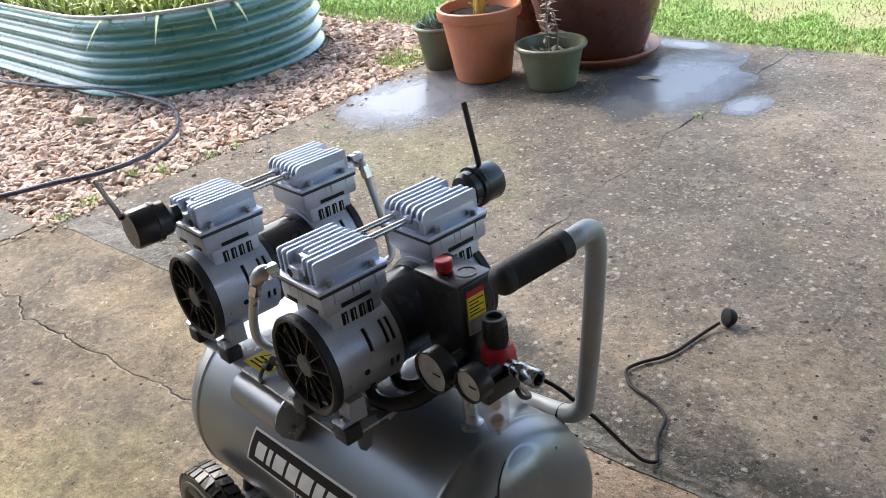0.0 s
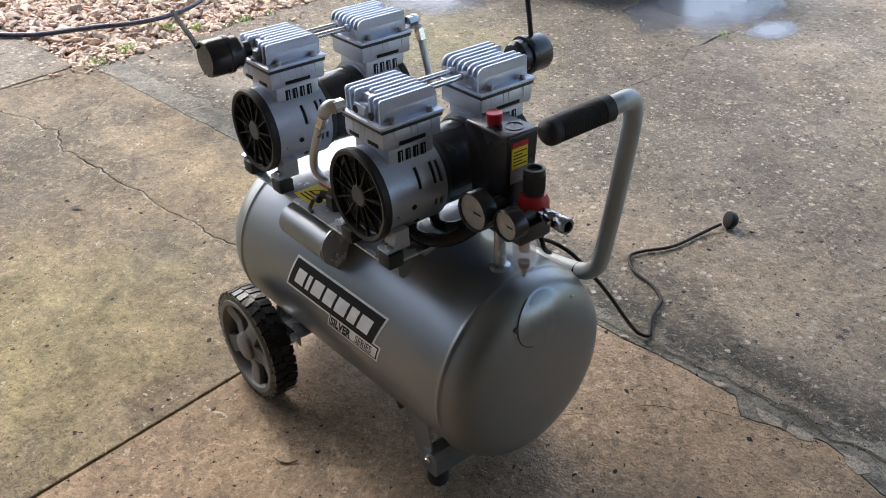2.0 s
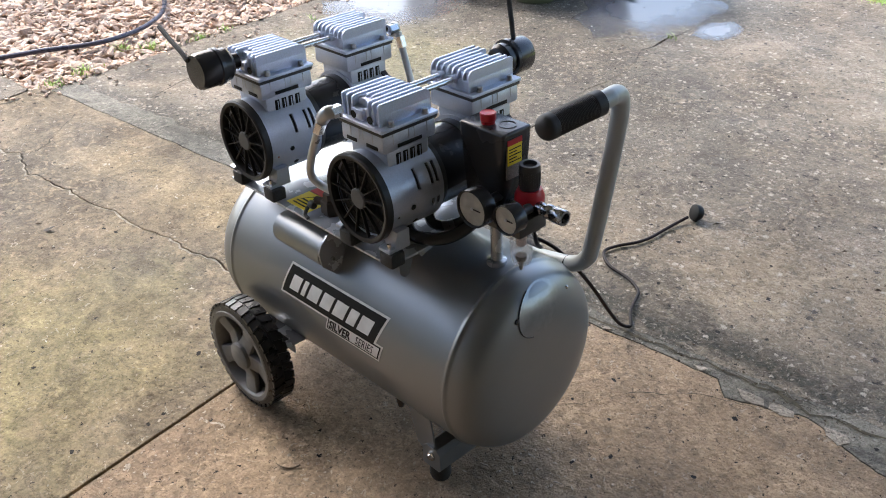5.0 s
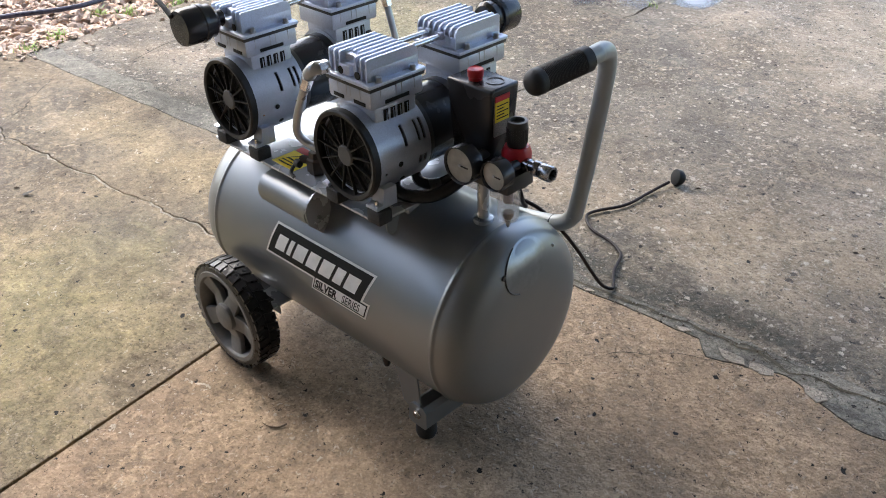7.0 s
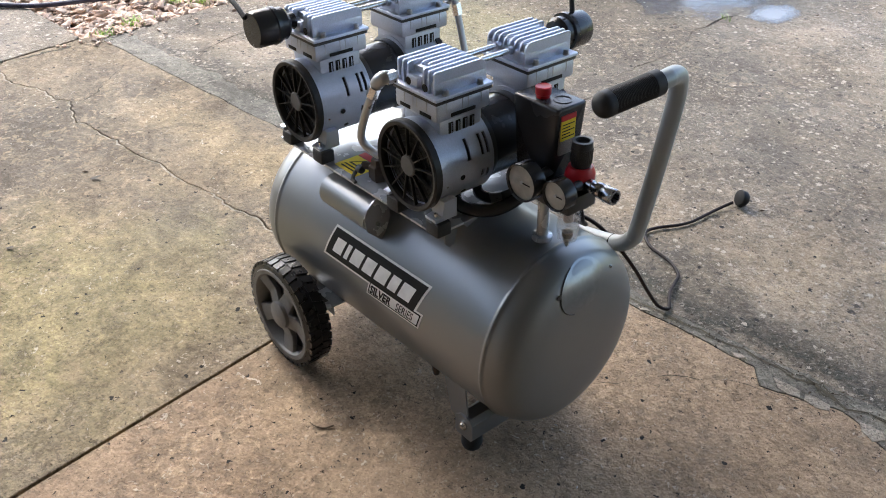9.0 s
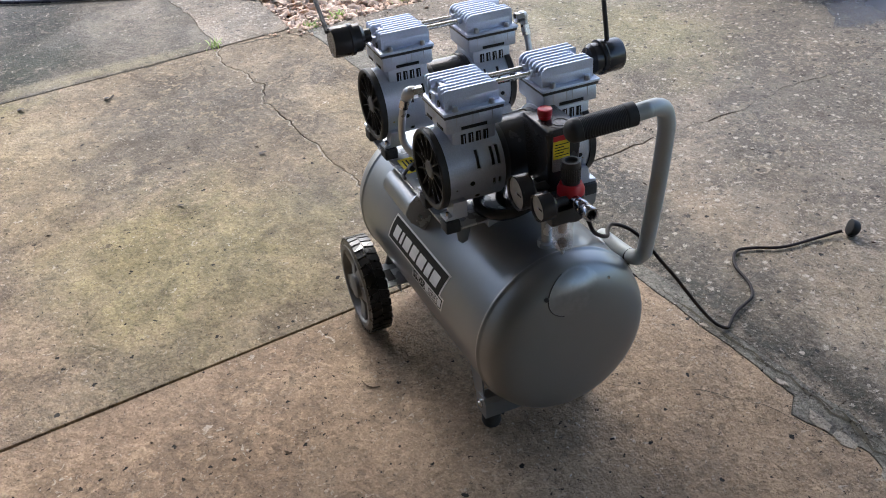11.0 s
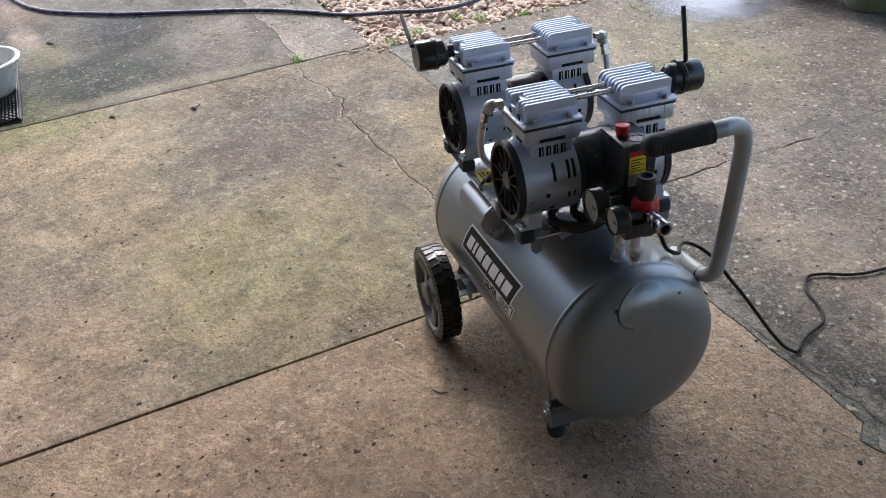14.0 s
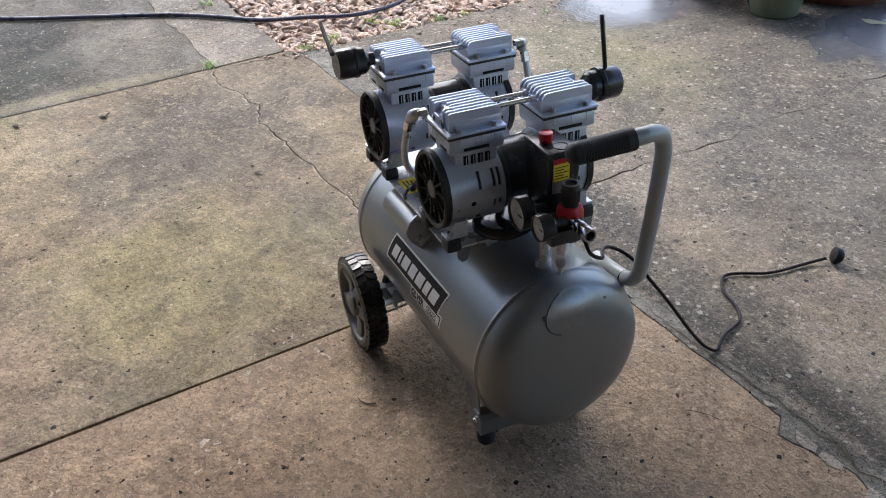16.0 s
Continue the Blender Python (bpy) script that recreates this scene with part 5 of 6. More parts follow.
part("tube_end", lathe([(0.0119, 0.0), (0.0119, 0.001), (0, 0.001)], 16, "x", (-0.0050, 0.281, 0.262)), M_HANDLE, handle)
part("tube_lug", box(0.010, 0.085, 0.236, 0.264, 0.256, 0.276, 0.003), M_TANK, handle)

# wheels, axle and feet
WX, WZ, WR = -0.279, 0.1105, 0.0985


def wheel(y_out, d):
    """Grey five-spoke wheel with a block-tread tyre; d: the way that its face looks along y."""
    W = 0.045
    prof = [(WR - 0.016, 0.003), (WR - 0.012, 0.0), (WR - 0.005, 0.002), (WR - 0.0015, 0.007), (WR - 0.0015, W - 0.007), (WR - 0.005, W - 0.002), (WR - 0.016, W), (WR - 0.016, 0.003)]
    ty = part("wheel", lathe([(r, -d * h) for r, h in prof], 64, "y", (WX, y_out, WZ)), M_TYRE, compressor, "black block-tread tyre on a grey spoked rim")
    tread = bmesh.new()
    for k in range(34):
        for h0, h1, sh, slant in ((0.002, 0.0215, 0.0, 2.6), (0.0235, 0.043, 0.5, -2.6)):
            a0 = 2 * math.pi * (k + sh) / 34
            q = []
            for rr in (WR - 0.004, WR + 0.0008):
                for h in (h0, h1):
                    for e in (0.06, 0.78):
                        aa = a0 + e * 2 * math.pi / 34 + (h - h0) * slant
                        q.append(tread.verts.new((WX + rr * math.cos(aa), y_out - d * h, WZ + rr * math.sin(aa))))
            for f in ((0, 1, 3, 2), (4, 6, 7, 5), (0, 4, 5, 1), (2, 3, 7, 6), (1, 5, 7, 3), (0, 2, 6, 4)):
                tread.faces.new([q[i] for i in f])
    bmesh.ops.recalc_face_normals(tread, faces=tread.faces[:])
    part("tread", tread, M_TYRE, ty, smooth=20)
    part("rim", lathe([(r, -d * h) for r, h in ((WR - 0.0105, 0.003), (WR - 0.0140, -0.001), (WR - 0.0215, -0.0005), (WR - 0.0240, 0.003), (WR - 0.0260, 0.034), (WR - 0.0105, 0.040), (WR - 0.0105, 0.003))], 56, "y", (WX, y_out, WZ)), M_RIM, ty, "grey plastic rim")
    part("hub_cap", lathe([(r, -d * h) for r, h in ((0, -0.004), (0.0215, -0.004), (0.0245, -0.002), (0.0255, 0.006), (0.0275, 0.020), (0, 0.020))], 32, "y", (WX, y_out, WZ)), M_RIM, ty, "grey hub cap")
    for k in range(5):
        a = 2 * math.pi * k / 5 + radians(62)
        c, s = math.cos(a), math.sin(a)
        bm = bmesh.new()
        q = []
        for r, w, h in ((0.018, 0.0165, 0.003), (0.044, 0.0145, 0.009), (WR - 0.022, 0.0175, 0.003)):
            for e in (-1, 1):
                for hh in (h, h + 0.010):
                    q.append(bm.verts.new((WX + r * c - e * w * s, y_out - d * hh, WZ + r * s + e * w * c)))
        for o in (0, 4):
            for f in ((0, 4, 5, 1), (2, 3, 7, 6), (1, 5, 7, 3), (0, 2, 6, 4)):
                bm.faces.new([q[o + i] for i in f])
        bmesh.ops.recalc_face_normals(bm, faces=bm.faces[:])
        bmesh.ops.bevel(bm, geom=[e for e in bm.edges if len(e.link_faces) == 2], offset=0.002, segments=2, profile=0.5, affect="EDGES")
        part("spoke", bm, M_RIM, ty)
    part("rim_disc", lathe([(r, -d * h) for r, h in ((0, 0.024), (WR - 0.025, 0.024), (WR - 0.025, 0.026), (0, 0.026))], 40, "y", (WX, y_out, WZ)), M_RUBBER, ty)


wheel(-0.120, -1)
wheel(0.3148, 1)
axle = part("axle", cyl((WX, -0.080, WZ), (WX, 0.275, WZ), 0.007), M_STEEL, compressor, "steel wheel axle")
for sy in (-1, 1):
    y0, y1, y2 = TY + sy * 0.135, TY + sy * 0.113, TY + sy * 0.180
    bm = box(WX - 0.02, WX + 0.062, min(y1, y2), max(y1, y2), 0.1265, 0.1300, 0.001)
    box(WX - 0.016, WX + 0.050, y0 - 0.0015, y0 + 0.0015, 0.1000, 0.1275, 0.001, bm=bm)
    part("axle_bracket", bm, M_PLATE, compressor, "silver steel axle bracket")
    # black plate on the bracket, painted shade of an uncut slot
    part("bracket_slot", box(WX + 0.004, WX + 0.044, min(y0 + sy * 0.006, y0 + sy * 0.022), max(y0 + sy * 0.006, y0 + sy * 0.022), 0.1297, 0.1304), M_INK, axle)
    part("axle_strut", sweep([(WX - 0.010, y0 + sy * 0.01, 0.105), (WX - 0.030, TY + sy * 0.118, 0.160)], 0.008, 10), M_TANK, compressor)
bm = bmesh.new()
prof = [(0.064, 0.029), (0.068, 0.025), (0.100, 0.025), (0.104, 0.029), (0.104, 0.059), (0.096, 0.067), (0.074, 0.067), (0.064, 0.059)]
a = [bm.verts.new((x, TY - 0.106, z)) for x, z in prof]
b = [bm.verts.new((x, TY + 0.106, z)) for x, z in prof]
bm.faces.new(a)
bm.faces.new(b[::-1])
for i in range(8):
    bm.faces.new((a[i], b[i], b[(i + 1) % 8], a[(i + 1) % 8]))
bmesh.ops.recalc_face_normals(bm, faces=bm.faces[:])
foot_bar = part("foot_bar", bm, M_TANK, compressor, "silver steel cross bar with rubber feet")
part("foot_saddle", box(0.070, 0.098, TY - 0.03, TY + 0.03, 0.054, 0.080, 0.002), M_TANK, foot_bar)
for sy in (-1, 1):
    fy = TY + sy * 0.098
    bm = bmesh.new()
    prof = [(0.034, 0.116), (0.082, 0.122), (0.090, 0.052), (0.072, 0.044), (0.050, 0.056)]
    a = [bm.verts.new((x, fy + sy * 0.003 - 0.0015, z)) for x, z in prof]
    b = [bm.verts.new((x, fy + sy * 0.003 + 0.0015, z)) for x, z in prof]
    bm.faces.new(a)
    bm.faces.new(b[::-1])
    for i in range(5):
        bm.faces.new((a[i], b[i], b[(i + 1) % 5], a[(i + 1) % 5]))
    bmesh.ops.recalc_face_normals(bm, faces=bm.faces[:])
    part("foot_bracket", bm, M_TANK, foot_bar, "silver bent steel foot bracket")
    part("foot_bolt", lathe([(0, sy * 0.006), (0.0045, sy * 0.006), (0.0055, sy * 0.004), (0.0080, sy * 0.003), (0.0080, 0), (0, 0)], 14, "y", (0.085, fy + sy * 0.008, 0.050)), M_STEEL, foot_bar)
    part("rubber_foot", lathe([(0, -0.0040), (0.015, -0.0040), (0.0175, 0.004), (0.0165, 0.0255), (0, 0.0255)], 20, "z", (0.084, fy - sy * 0.010, 0)), M_RUBBER, foot_bar, "black rubber foot")
part("drain_cock", lathe([(0, -0.012), (0.0050, -0.012), (0.0058, -0.009), (0.0058, -0.004), (0.0072, -0.003), (0.0072, 0.012), (0, 0.012)], 12, "z", (0.004, 0.0, 0.109)), M_BRONZE, compressor, "dark brass drain cock")

# power cord: from the switch over the tank's far side, along the floor to its plug


def W(p):
    return compressor.matrix_basis @ Vector(p)


cord_pts = [W((0.098, 0.150, 0.455)), Vector((0.106, 0.172, 0.405)), Vector((0.103, 0.190, 0.368)), Vector((0.075, 0.232, 0.330)), Vector((0.015, 0.272, 0.296)), Vector((-0.018, 0.305, 0.276)), Vector((-0.018, 0.338, 0.256)), Vector((0.008, 0.356, 0.240)), Vector((0.036, 0.372, 0.212)), Vector((0.047, 0.403, 0.168)), Vector((0.054, 0.428, 0.130)), Vector((0.056, 0.462, 0.080)), Vector((0.056, 0.500, 0.030)), Vector((0.059, 0.522, 0.010)), Vector((0.063, 0.535, 0.0055)), Vector((0.056, 0.546, 0.0065)), Vector((0.042, 0.563, 0.007)),
            Vector((0.029, 0.585, 0.007)), Vector((0.018, 0.612, 0.006)), Vector((0.004, 0.640, 0.006)), Vector((-0.034, 0.662, 0.006)), Vector((-0.090, 0.672, 0.006)), Vector((-0.122, 0.690, 0.006)), Vector((-0.140, 0.715, 0.006)), Vector((-0.132, 0.750, 0.006)),
            Vector((-0.112, 0.790, 0.006)), Vector((-0.102, 0.829, 0.006)), Vector((-0.100, 0.880, 0.006)), Vector((-0.096, 0.925, 0.008)), Vector((-0.088, 0.955, 0.014))]
to_local = compressor.matrix_basis.inverted()
power_cord = part("power_cord", sweep([to_local @ p for p in curve_through(cord_pts, 6)], 0.0035, 10), M_CABLE, compressor, "black rubber power cord lying loose on the concrete")
plug_at = to_local @ Matrix.Translation((-0.080, 0.978, 0.020)) @ Euler((radians(72), 0, radians(-30))).to_matrix().to_4x4()


def plug_part(name, bm, material, label=""):
    bmesh.ops.transform(bm, matrix=plug_at, verts=bm.verts[:])
    part(name, bm, material, power_cord, label)


plug_part("plug", lathe([(0, -0.012), (0.013, -0.012), (0.018, -0.006), (0.019, 0.004), (0.0185, 0.008), (0.012, 0.010), (0, 0.010)], 24, "z"), M_INK, "black moulded mains plug")
plug_part("cord_boot", sweep([(0, -0.012, -0.004), (0, -0.022, -0.006), (0, -0.034, -0.010)], [0.009, 0.0065, 0.0048], 12), M_INK)

# ---- garden ----
rng = np.random.default_rng(7)


def ico():
    bm = bmesh.new()
    bmesh.ops.create_icosphere(bm, subdivisions=1, radius=1)
    v = np.array([q.co[:] for q in bm.verts])
    f = np.array([[q.index for q in p.verts] for p in bm.faces])
    bm.free()
    return v, f


IV, IF = ico()


def turned(n):
    """n random turns."""
    q = rng.normal(size=(n, 4))
    q /= np.linalg.norm(q, axis=1)[:, None]
    w, x, y, z = q.T
    return np.stack([np.stack([1 - 2 * (y * y + z * z), 2 * (x * y - z * w), 2 * (x * z + y * w)], 1), np.stack([2 * (x * y + z * w), 1 - 2 * (x * x + z * z), 2 * (y * z - x * w)], 1), np.stack([2 * (x * z - y * w), 2 * (y * z + x * w), 1 - 2 * (x * x + y * y)], 1)], 1)


def stones(name, places, sizes, material, flat=0.6):
    """Many broken stones in one mesh."""
    n = len(places)
    R = turned(n)
    shape = IV[None] * (1 + rng.uniform(-0.28, 0.28, (n, len(IV), 1)))
    shape = shape * (sizes[:, None] * np.stack([rng.uniform(0.9, 1.45, n), rng.uniform(0.6, 0.95, n), rng.uniform(0.30, 0.55, n)], 1))[:, None, :]
    V = np.einsum("nij,nkj->nki", R, shape)
    V[:, :, 2] *= flat
    V = V + places[:, None, :]
    F = IF[None] + (np.arange(n) * len(IV))[:, None, None]
    return raw(name, V.reshape(-1, 3), F.reshape(-1, 3), material)


BED_C, BED_R, BED_L, BED_A = Vector((-3.30, 1.45)), 0.61, 2.0, radians(185)


def in_bed(x, y, grow=0.0):
    p = Vector((x, y)) - BED_C
    ax = Vector((math.cos(BED_A), math.sin(BED_A)))
    t = max(0, min(BED_L, p.dot(ax)))
    return (p - ax * t).length < BED_R + grow


def scatter(count, u0, u1, v0, v1, test):
    out = []
    while len(out) < count:
        u, v = rng.uniform(u0, u1), rng.uniform(v0, v1)
        x, y = uv(u, v)
        if test(x, y, u, v):
            out.append((x, y))
    return np.array(out)


def edge_u(v):
    return -1.865 + 0.03 * noise.noise(Vector((v * 4, 0.2, 0))) + 0.02 * noise.noise(Vector((v * 14, 0.7, 0)))


def edge_v(u):
    return 0.462 + 0.03 * noise.noise(Vector((u * 4, 3.2, 0))) + 0.02 * noise.noise(Vector((u * 14, 5.7, 0)))


gravel_ok = lambda x, y, u, v: u < edge_u(v) and v > edge_v(u) and not in_bed(x, y, -0.03)
gravel_bed = thing("gravel_bed", prism(uvs([(-5.6, 0.45), (-1.87, 0.45), (-1.87, 2.95), (-5.6, 2.95)]), -0.054, -0.022), M_EARTH, "earth under the gravel", "gravel bed", kind="structure", smooth=None)
P = scatter(19000, -4.3, -1.8, 0.40, 2.75, gravel_ok)
S = rng.lognormal(math.log(0.0150), 0.36, len(P)).clip(0.006, 0.036)
Z = -0.014 + rng.uniform(-0.006, 0.010, len(P))
gravel = tagged(new("gravel", stones("gravel", np.c_[P, Z], S, M_STONE)), "pinkish-tan crushed stone gravel around the garden bed", "gravel", kind="stuff")
P = scatter(260, -2.15, -1.72, 0.36, 2.4, lambda x, y, u, v: u > edge_u(v) - 0.02 and (u < -1.84 or rng.uniform() < 0.12))
stray = tagged(new("stray_gravel", stones("stray_gravel", np.c_[P, np.full(len(P), 0.004)], rng.uniform(0.004, 0.011, len(P)), M_STONE)), "stray pebbles on the concrete edge", "gravel", kind="stuff")
tagged(new("river_stone", stones("river_stone", np.array([[-2.80, 0.668, 0.012]]), np.array([0.050]), mat("river_stone", (0.30, 0.27, 0.16), 0.6, second=(0.22, 0.20, 0.12), scale=20, grain=0.2))), "smooth olive-tan stone on the gravel", "stone")

# lawn
lawn = thing("lawn", prism(uvs([(-6, 2.92), (8, 2.92), (8, 9), (-6, 9)]), -0.054, -0.010), M_LAWN_SOIL, "damp green lawn with worn earthy spots", "lawn", kind="structure", smooth=None)


def blades(name, pts, h0, h1, width, material, lean=0.5, label="", cat="grass", z=-0.012):
    n = len(pts)
    a = rng.uniform(0, 2 * math.pi, n)
    h = rng.uniform(h0, h1, n)
    d = np.stack([np.cos(a), np.sin(a)], 1)
    s = np.stack([-d[:, 1], d[:, 0]], 1) * width * rng.uniform(0.6, 1.3, n)[:, None]
    l = rng.uniform(0.1, lean, n) * h
    z0 = np.full(n, z)
    base = pts
    v0, v1 = np.c_[base - s, z0], np.c_[base + s, z0]
    m = base + d * (l * 0.35)[:, None]
    v2, v3 = np.c_[m + s * 0.8, z0 + h * 0.62], np.c_[m - s * 0.8, z0 + h * 0.62]
    v4 = np.c_[base + d * l[:, None], z0 + h]
    V = np.stack([v0, v1, v2, v3, v4], 1).reshape(-1, 3)
    k = np.arange(n) * 5
    F = [tuple(q) for q in np.stack([k, k + 1, k + 2, k + 3], 1)] + [tuple(q) for q in np.stack([k + 3, k + 2, k + 4], 1)]
    return tagged(new(name, raw(name, V, F, material)), label, cat, kind="stuff")


bare = lambda x, y: noise.noise(Vector((x * 1.6, y * 1.6, 4.0))) + 0.5 * noise.noise(Vector((x * 5, y * 5, 2.0)))
P = scatter(190000, -3.4, 2.2, 2.86, 5.0, lambda x, y, u, v: bare(x, y) > -0.28 + 0.35 * rng.uniform() and (v > 2.9 or rng.uniform() < 0.4))
blades("grass", P, 0.008, 0.024, 0.0030, M_GRASS, 1.3, "short damp green lawn grass")
P = scatter(16000, -3.4, 2.2, 2.86, 5.0, lambda x, y, u, v: bare(x, y) < 0.15)
blades("dry_grass", P, 0.008, 0.022, 0.0022, M_STRAW, 1.4, "straw-coloured dry grass in the worn lawn")
P = scatter(5200, -4.2, -1.85, 2.1, 2.95, lambda x, y, u, v: not in_bed(x, y, 0.02) and (v > 2.70 + 0.10 * bare(x, y) or math.hypot((x + 2.33) / 0.16, (y - 1.96) / 0.13) < 1 + 0.5 * bare(x * 4, y * 4)))
blades("verge_grass", P, 0.010, 0.034, 0.0028, M_GRASS, 0.9, "green grass at the gravel's far edge")
P = scatter(260, -2.0, -1.86, 1.55, 2.25, lambda x, y, u, v: bare(x * 2.2, y * 2.2) > 0.05)
blades("moss_grass", P, 0.008, 0.03, 0.0022, M_GRASS, 0.9, "low green weeds between gravel and slab")


weed_spots = []
for x, y, c, r in ((-1.93, -0.10, 60, 0.05), (-1.94, 0.245, 60, 0.06), (-1.99, 0.36, 50, 0.06), (-2.10, 0.55, 60, 0.05), (-2.03, 0.63, 50, 0.05), (-2.00, 0.80, 40, 0.04), (-2.95, -0.22, 50, 0.06), (-2.60, 0.02, 50, 0.06), (-2.00, 0.90, 40, 0.04), (-0.83, 1.97, 10, 0.02), (-1.86, 1.20, 16, 0.03)):
    a = rng.uniform(0, 2 * math.pi, c)
    q = np.abs(rng.normal(0, r * 0.45, c))
    weed_spots.append(np.c_[x + q * np.cos(a), y + q * np.sin(a)])
blades("weeds", np.concatenate(weed_spots), 0.010, 0.034, 0.0022, M_GRASS, 1.3, "small green weeds growing in the cracks and gravel", "weeds")

# corrugated garden bed


def bed_outline(r, n=40):
    ax = Vector((math.cos(BED_A), math.sin(BED_A)))
    sd = Vector((-ax.y, ax.x))
    out = []
    for k in range(n + 1):
        a = math.pi / 2 - math.pi * k / n
        out.append(BED_C - ax * (r * math.cos(a)) + sd * (r * math.sin(a)))
    for k in range(n + 1):
        a = -math.pi / 2 + math.pi * k / n
        out.append(BED_C + ax * (BED_L + r * math.cos(a)) + sd * (r * math.sin(a)))
    return out


garden_bed = new("garden_bed")
tagged(garden_bed, "oval raised garden bed of green corrugated steel on gravel", "garden bed")
bm = bmesh.new()
rows = []
BH = 0.36
for k in range(57):
    z = BH * k / 56
    r = BED_R - 0.008 + 0.0165 * math.sin(2 * math.pi * (z / 0.0735) - 0.6)
    rows.append([bm.verts.new((p.x, p.y, z - 0.02)) for p in bed_outline(r)])
for a, b in zip(rows, rows[1:]):
    for i in range(len(a)):
        bm.faces.new((a[i], a[(i + 1) % len(a)], b[(i + 1) % len(a)], b[i]))
bmesh.ops.recalc_face_normals(bm, faces=bm.faces[:])
part("bed_wall", bm, M_GREENTIN, garden_bed, "green corrugated steel wall", smooth=60)
rim = [(p.x, p.y, BH - 0.018) for p in bed_outline(BED_R)]
part("bed_rim", sweep(rim, 0.009, 8, closed=True), mat("pale_edge_strip", (0.42, 0.42, 0.40), 0.5, second=(0.3, 0.3, 0.28), scale=12), garden_bed, "pale rubber edge strip")
bed_soil = prism([(p.x, p.y) for p in bed_outline(BED_R - 0.025)], 0.05, BH - 0.045)
part("bed_soil", bed_soil, M_SOIL, garden_bed, "dark garden soil", smooth=None)
ax = Vector((math.cos(BED_A), math.sin(BED_A)))
part("seam_bolt", lathe([(0, 0.004), (0.007, 0.003), (0.009, 0), (0, 0)], 12, "z", (-2.72, 1.25, 0.2)), M_STEEL, garden_bed)
dp = []
for k in range(15):
    z = BH - 0.01 - (BH - 0.03) * k / 14
    a = radians(-118 + 7 * math.sin(k * 0.35) + k * 0.8)
    r = BED_R + 0.008 + 0.002 * math.sin(k)
    dp.append((BED_C.x + r * math.cos(a), BED_C.y + r * math.sin(a), z))
drip = thing("drip_line", sweep(curve_through(dp, 4), 0.0024, 6), M_CABLE, "thin black drip tube hanging down the bed's side", "drip tube")


def strap_leaf(base, way, length, width, droop, rise=0.6):
    """Verts and faces of one long arching leaf."""
    n = 9
    d = Vector((way[0], way[1], 0)).normalized()
    s = Vector((-d.y, d.x, 0))
    V, F = [], []
    for i in range(n + 1):
        f = i / n
        p = Vector(base) + d * (length * f * (0.55 + 0.45 * f)) + Vector((0, 0, length * (rise * f - droop * f * f)))
        w = width * (1 - f) ** 0.6 * min(1, 0.4 + 3 * f)
        V += [p - s * w, p + Vector((0, 0, -w * 0.4)), p + s * w]
    for i in range(n):
        a = 3 * i
        F += [(a, a + 1, a + 4, a + 3), (a + 1, a + 2, a + 5, a + 4)]
    return V, F


def leafy(name, leaves, material, label, category, parent=None):
    V, F = [], []
    for lv, lf in leaves:
        o = len(V)
        V += lv
        F += [tuple(i + o for i in f) for f in lf]
    ob = new(name, raw(name, V, F, material, 60))
    if parent:
        ob.parent = parent
        return ob
    return tagged(ob, label, category)


P = scatter(5200, -5.4, -2.4, 0.7, 3.2, lambda x, y, u, v: in_bed(x, y, -0.05))
blades("bed_growth", P, 0.03, 0.10, 0.006, M_LEAF, 1.2, "low yellow-green growth filling the garden bed", "plants", BH - 0.05)
R = random.Random(4)
for cx, cy, n in ((-3.55, 1.22, 90), (-3.15, 1.22, 80), (-3.85, 1.25, 80), (-3.05, 1.45, 60), (-4.30, 1.20, 70), (-3.4, 1.6, 70), (-3.0, 1.75, 44)):
    lv = []
    for _ in range(n):
        a = R.uniform(0, 2 * math.pi)
        lv.append(strap_leaf((cx + R.uniform(-.12, .12), cy + R.uniform(-.1, .1), BH - 0.07), (math.cos(a), math.sin(a)), R.uniform(0.14, 0.32), R.uniform(0.007, 0.015), R.uniform(0.3, 0.8), R.uniform(0.6, 1.0)))
    leafy("strap_plant", lv, M_LEAF, "clump of arching yellow-green strap leaves in the bed", "plant")["group"] = "bed plants"
# leaves that hang over the rim
lv = []
for x, y, wx, wy, ln in ((-3.02, 1.00, 0.4, -1, 0.22), (-2.86, 1.13, 0.8, -0.7, 0.20), (-2.78, 1.28, 1, -0.3, 0.18), (-2.74, 1.38, 1, -0.1, 0.16), (-3.12, 0.96, -0.2, -1, 0.16)):
    lv.append(strap_leaf((x, y, BH - 0.04), (wx, wy), ln, 0.011, 1.15, 0.75))
leafy("overhanging_leaves", lv, mat("pale_leaf", (0.52, 0.56, 0.30), 0.5, second=(0.36, 0.46, 0.16), scale=14), "pale narrow leaves hanging over the bed's rim", "plant")

# irrigation hose on the ground
hz = 0.010
hose_pts = [(-4.9, -1.6, hz), (-3.9, -1.40, hz), (-3.375, -1.207, hz), (-3.008, -1.041, hz), (-2.793, -0.76, hz), (-2.65, -0.44, hz), (-2.526, -0.154, hz), (-2.40, 0.03, hz), (-2.289, 0.169, hz), (-2.205, 0.32, hz + 0.012), (-2.15, 0.46, hz + 0.012), (-2.145, 0.57, hz + 0.012), (-2.179, 0.687, hz + 0.014), (-2.27, 0.80, hz + 0.014), (-2.391, 0.879, hz + 0.014), (-2.54, 0.94, hz + 0.014), (-2.684, 0.957, hz + 0.014), (-2.92, 0.93, hz + 0.014), (-3.148, 0.875, hz + 0.014), (-3.40, 0.78, hz + 0.012), (-3.621, 0.70, hz + 0.012), (-4.1, 0.58, hz + 0.01), (-4.9, 0.45, hz)]
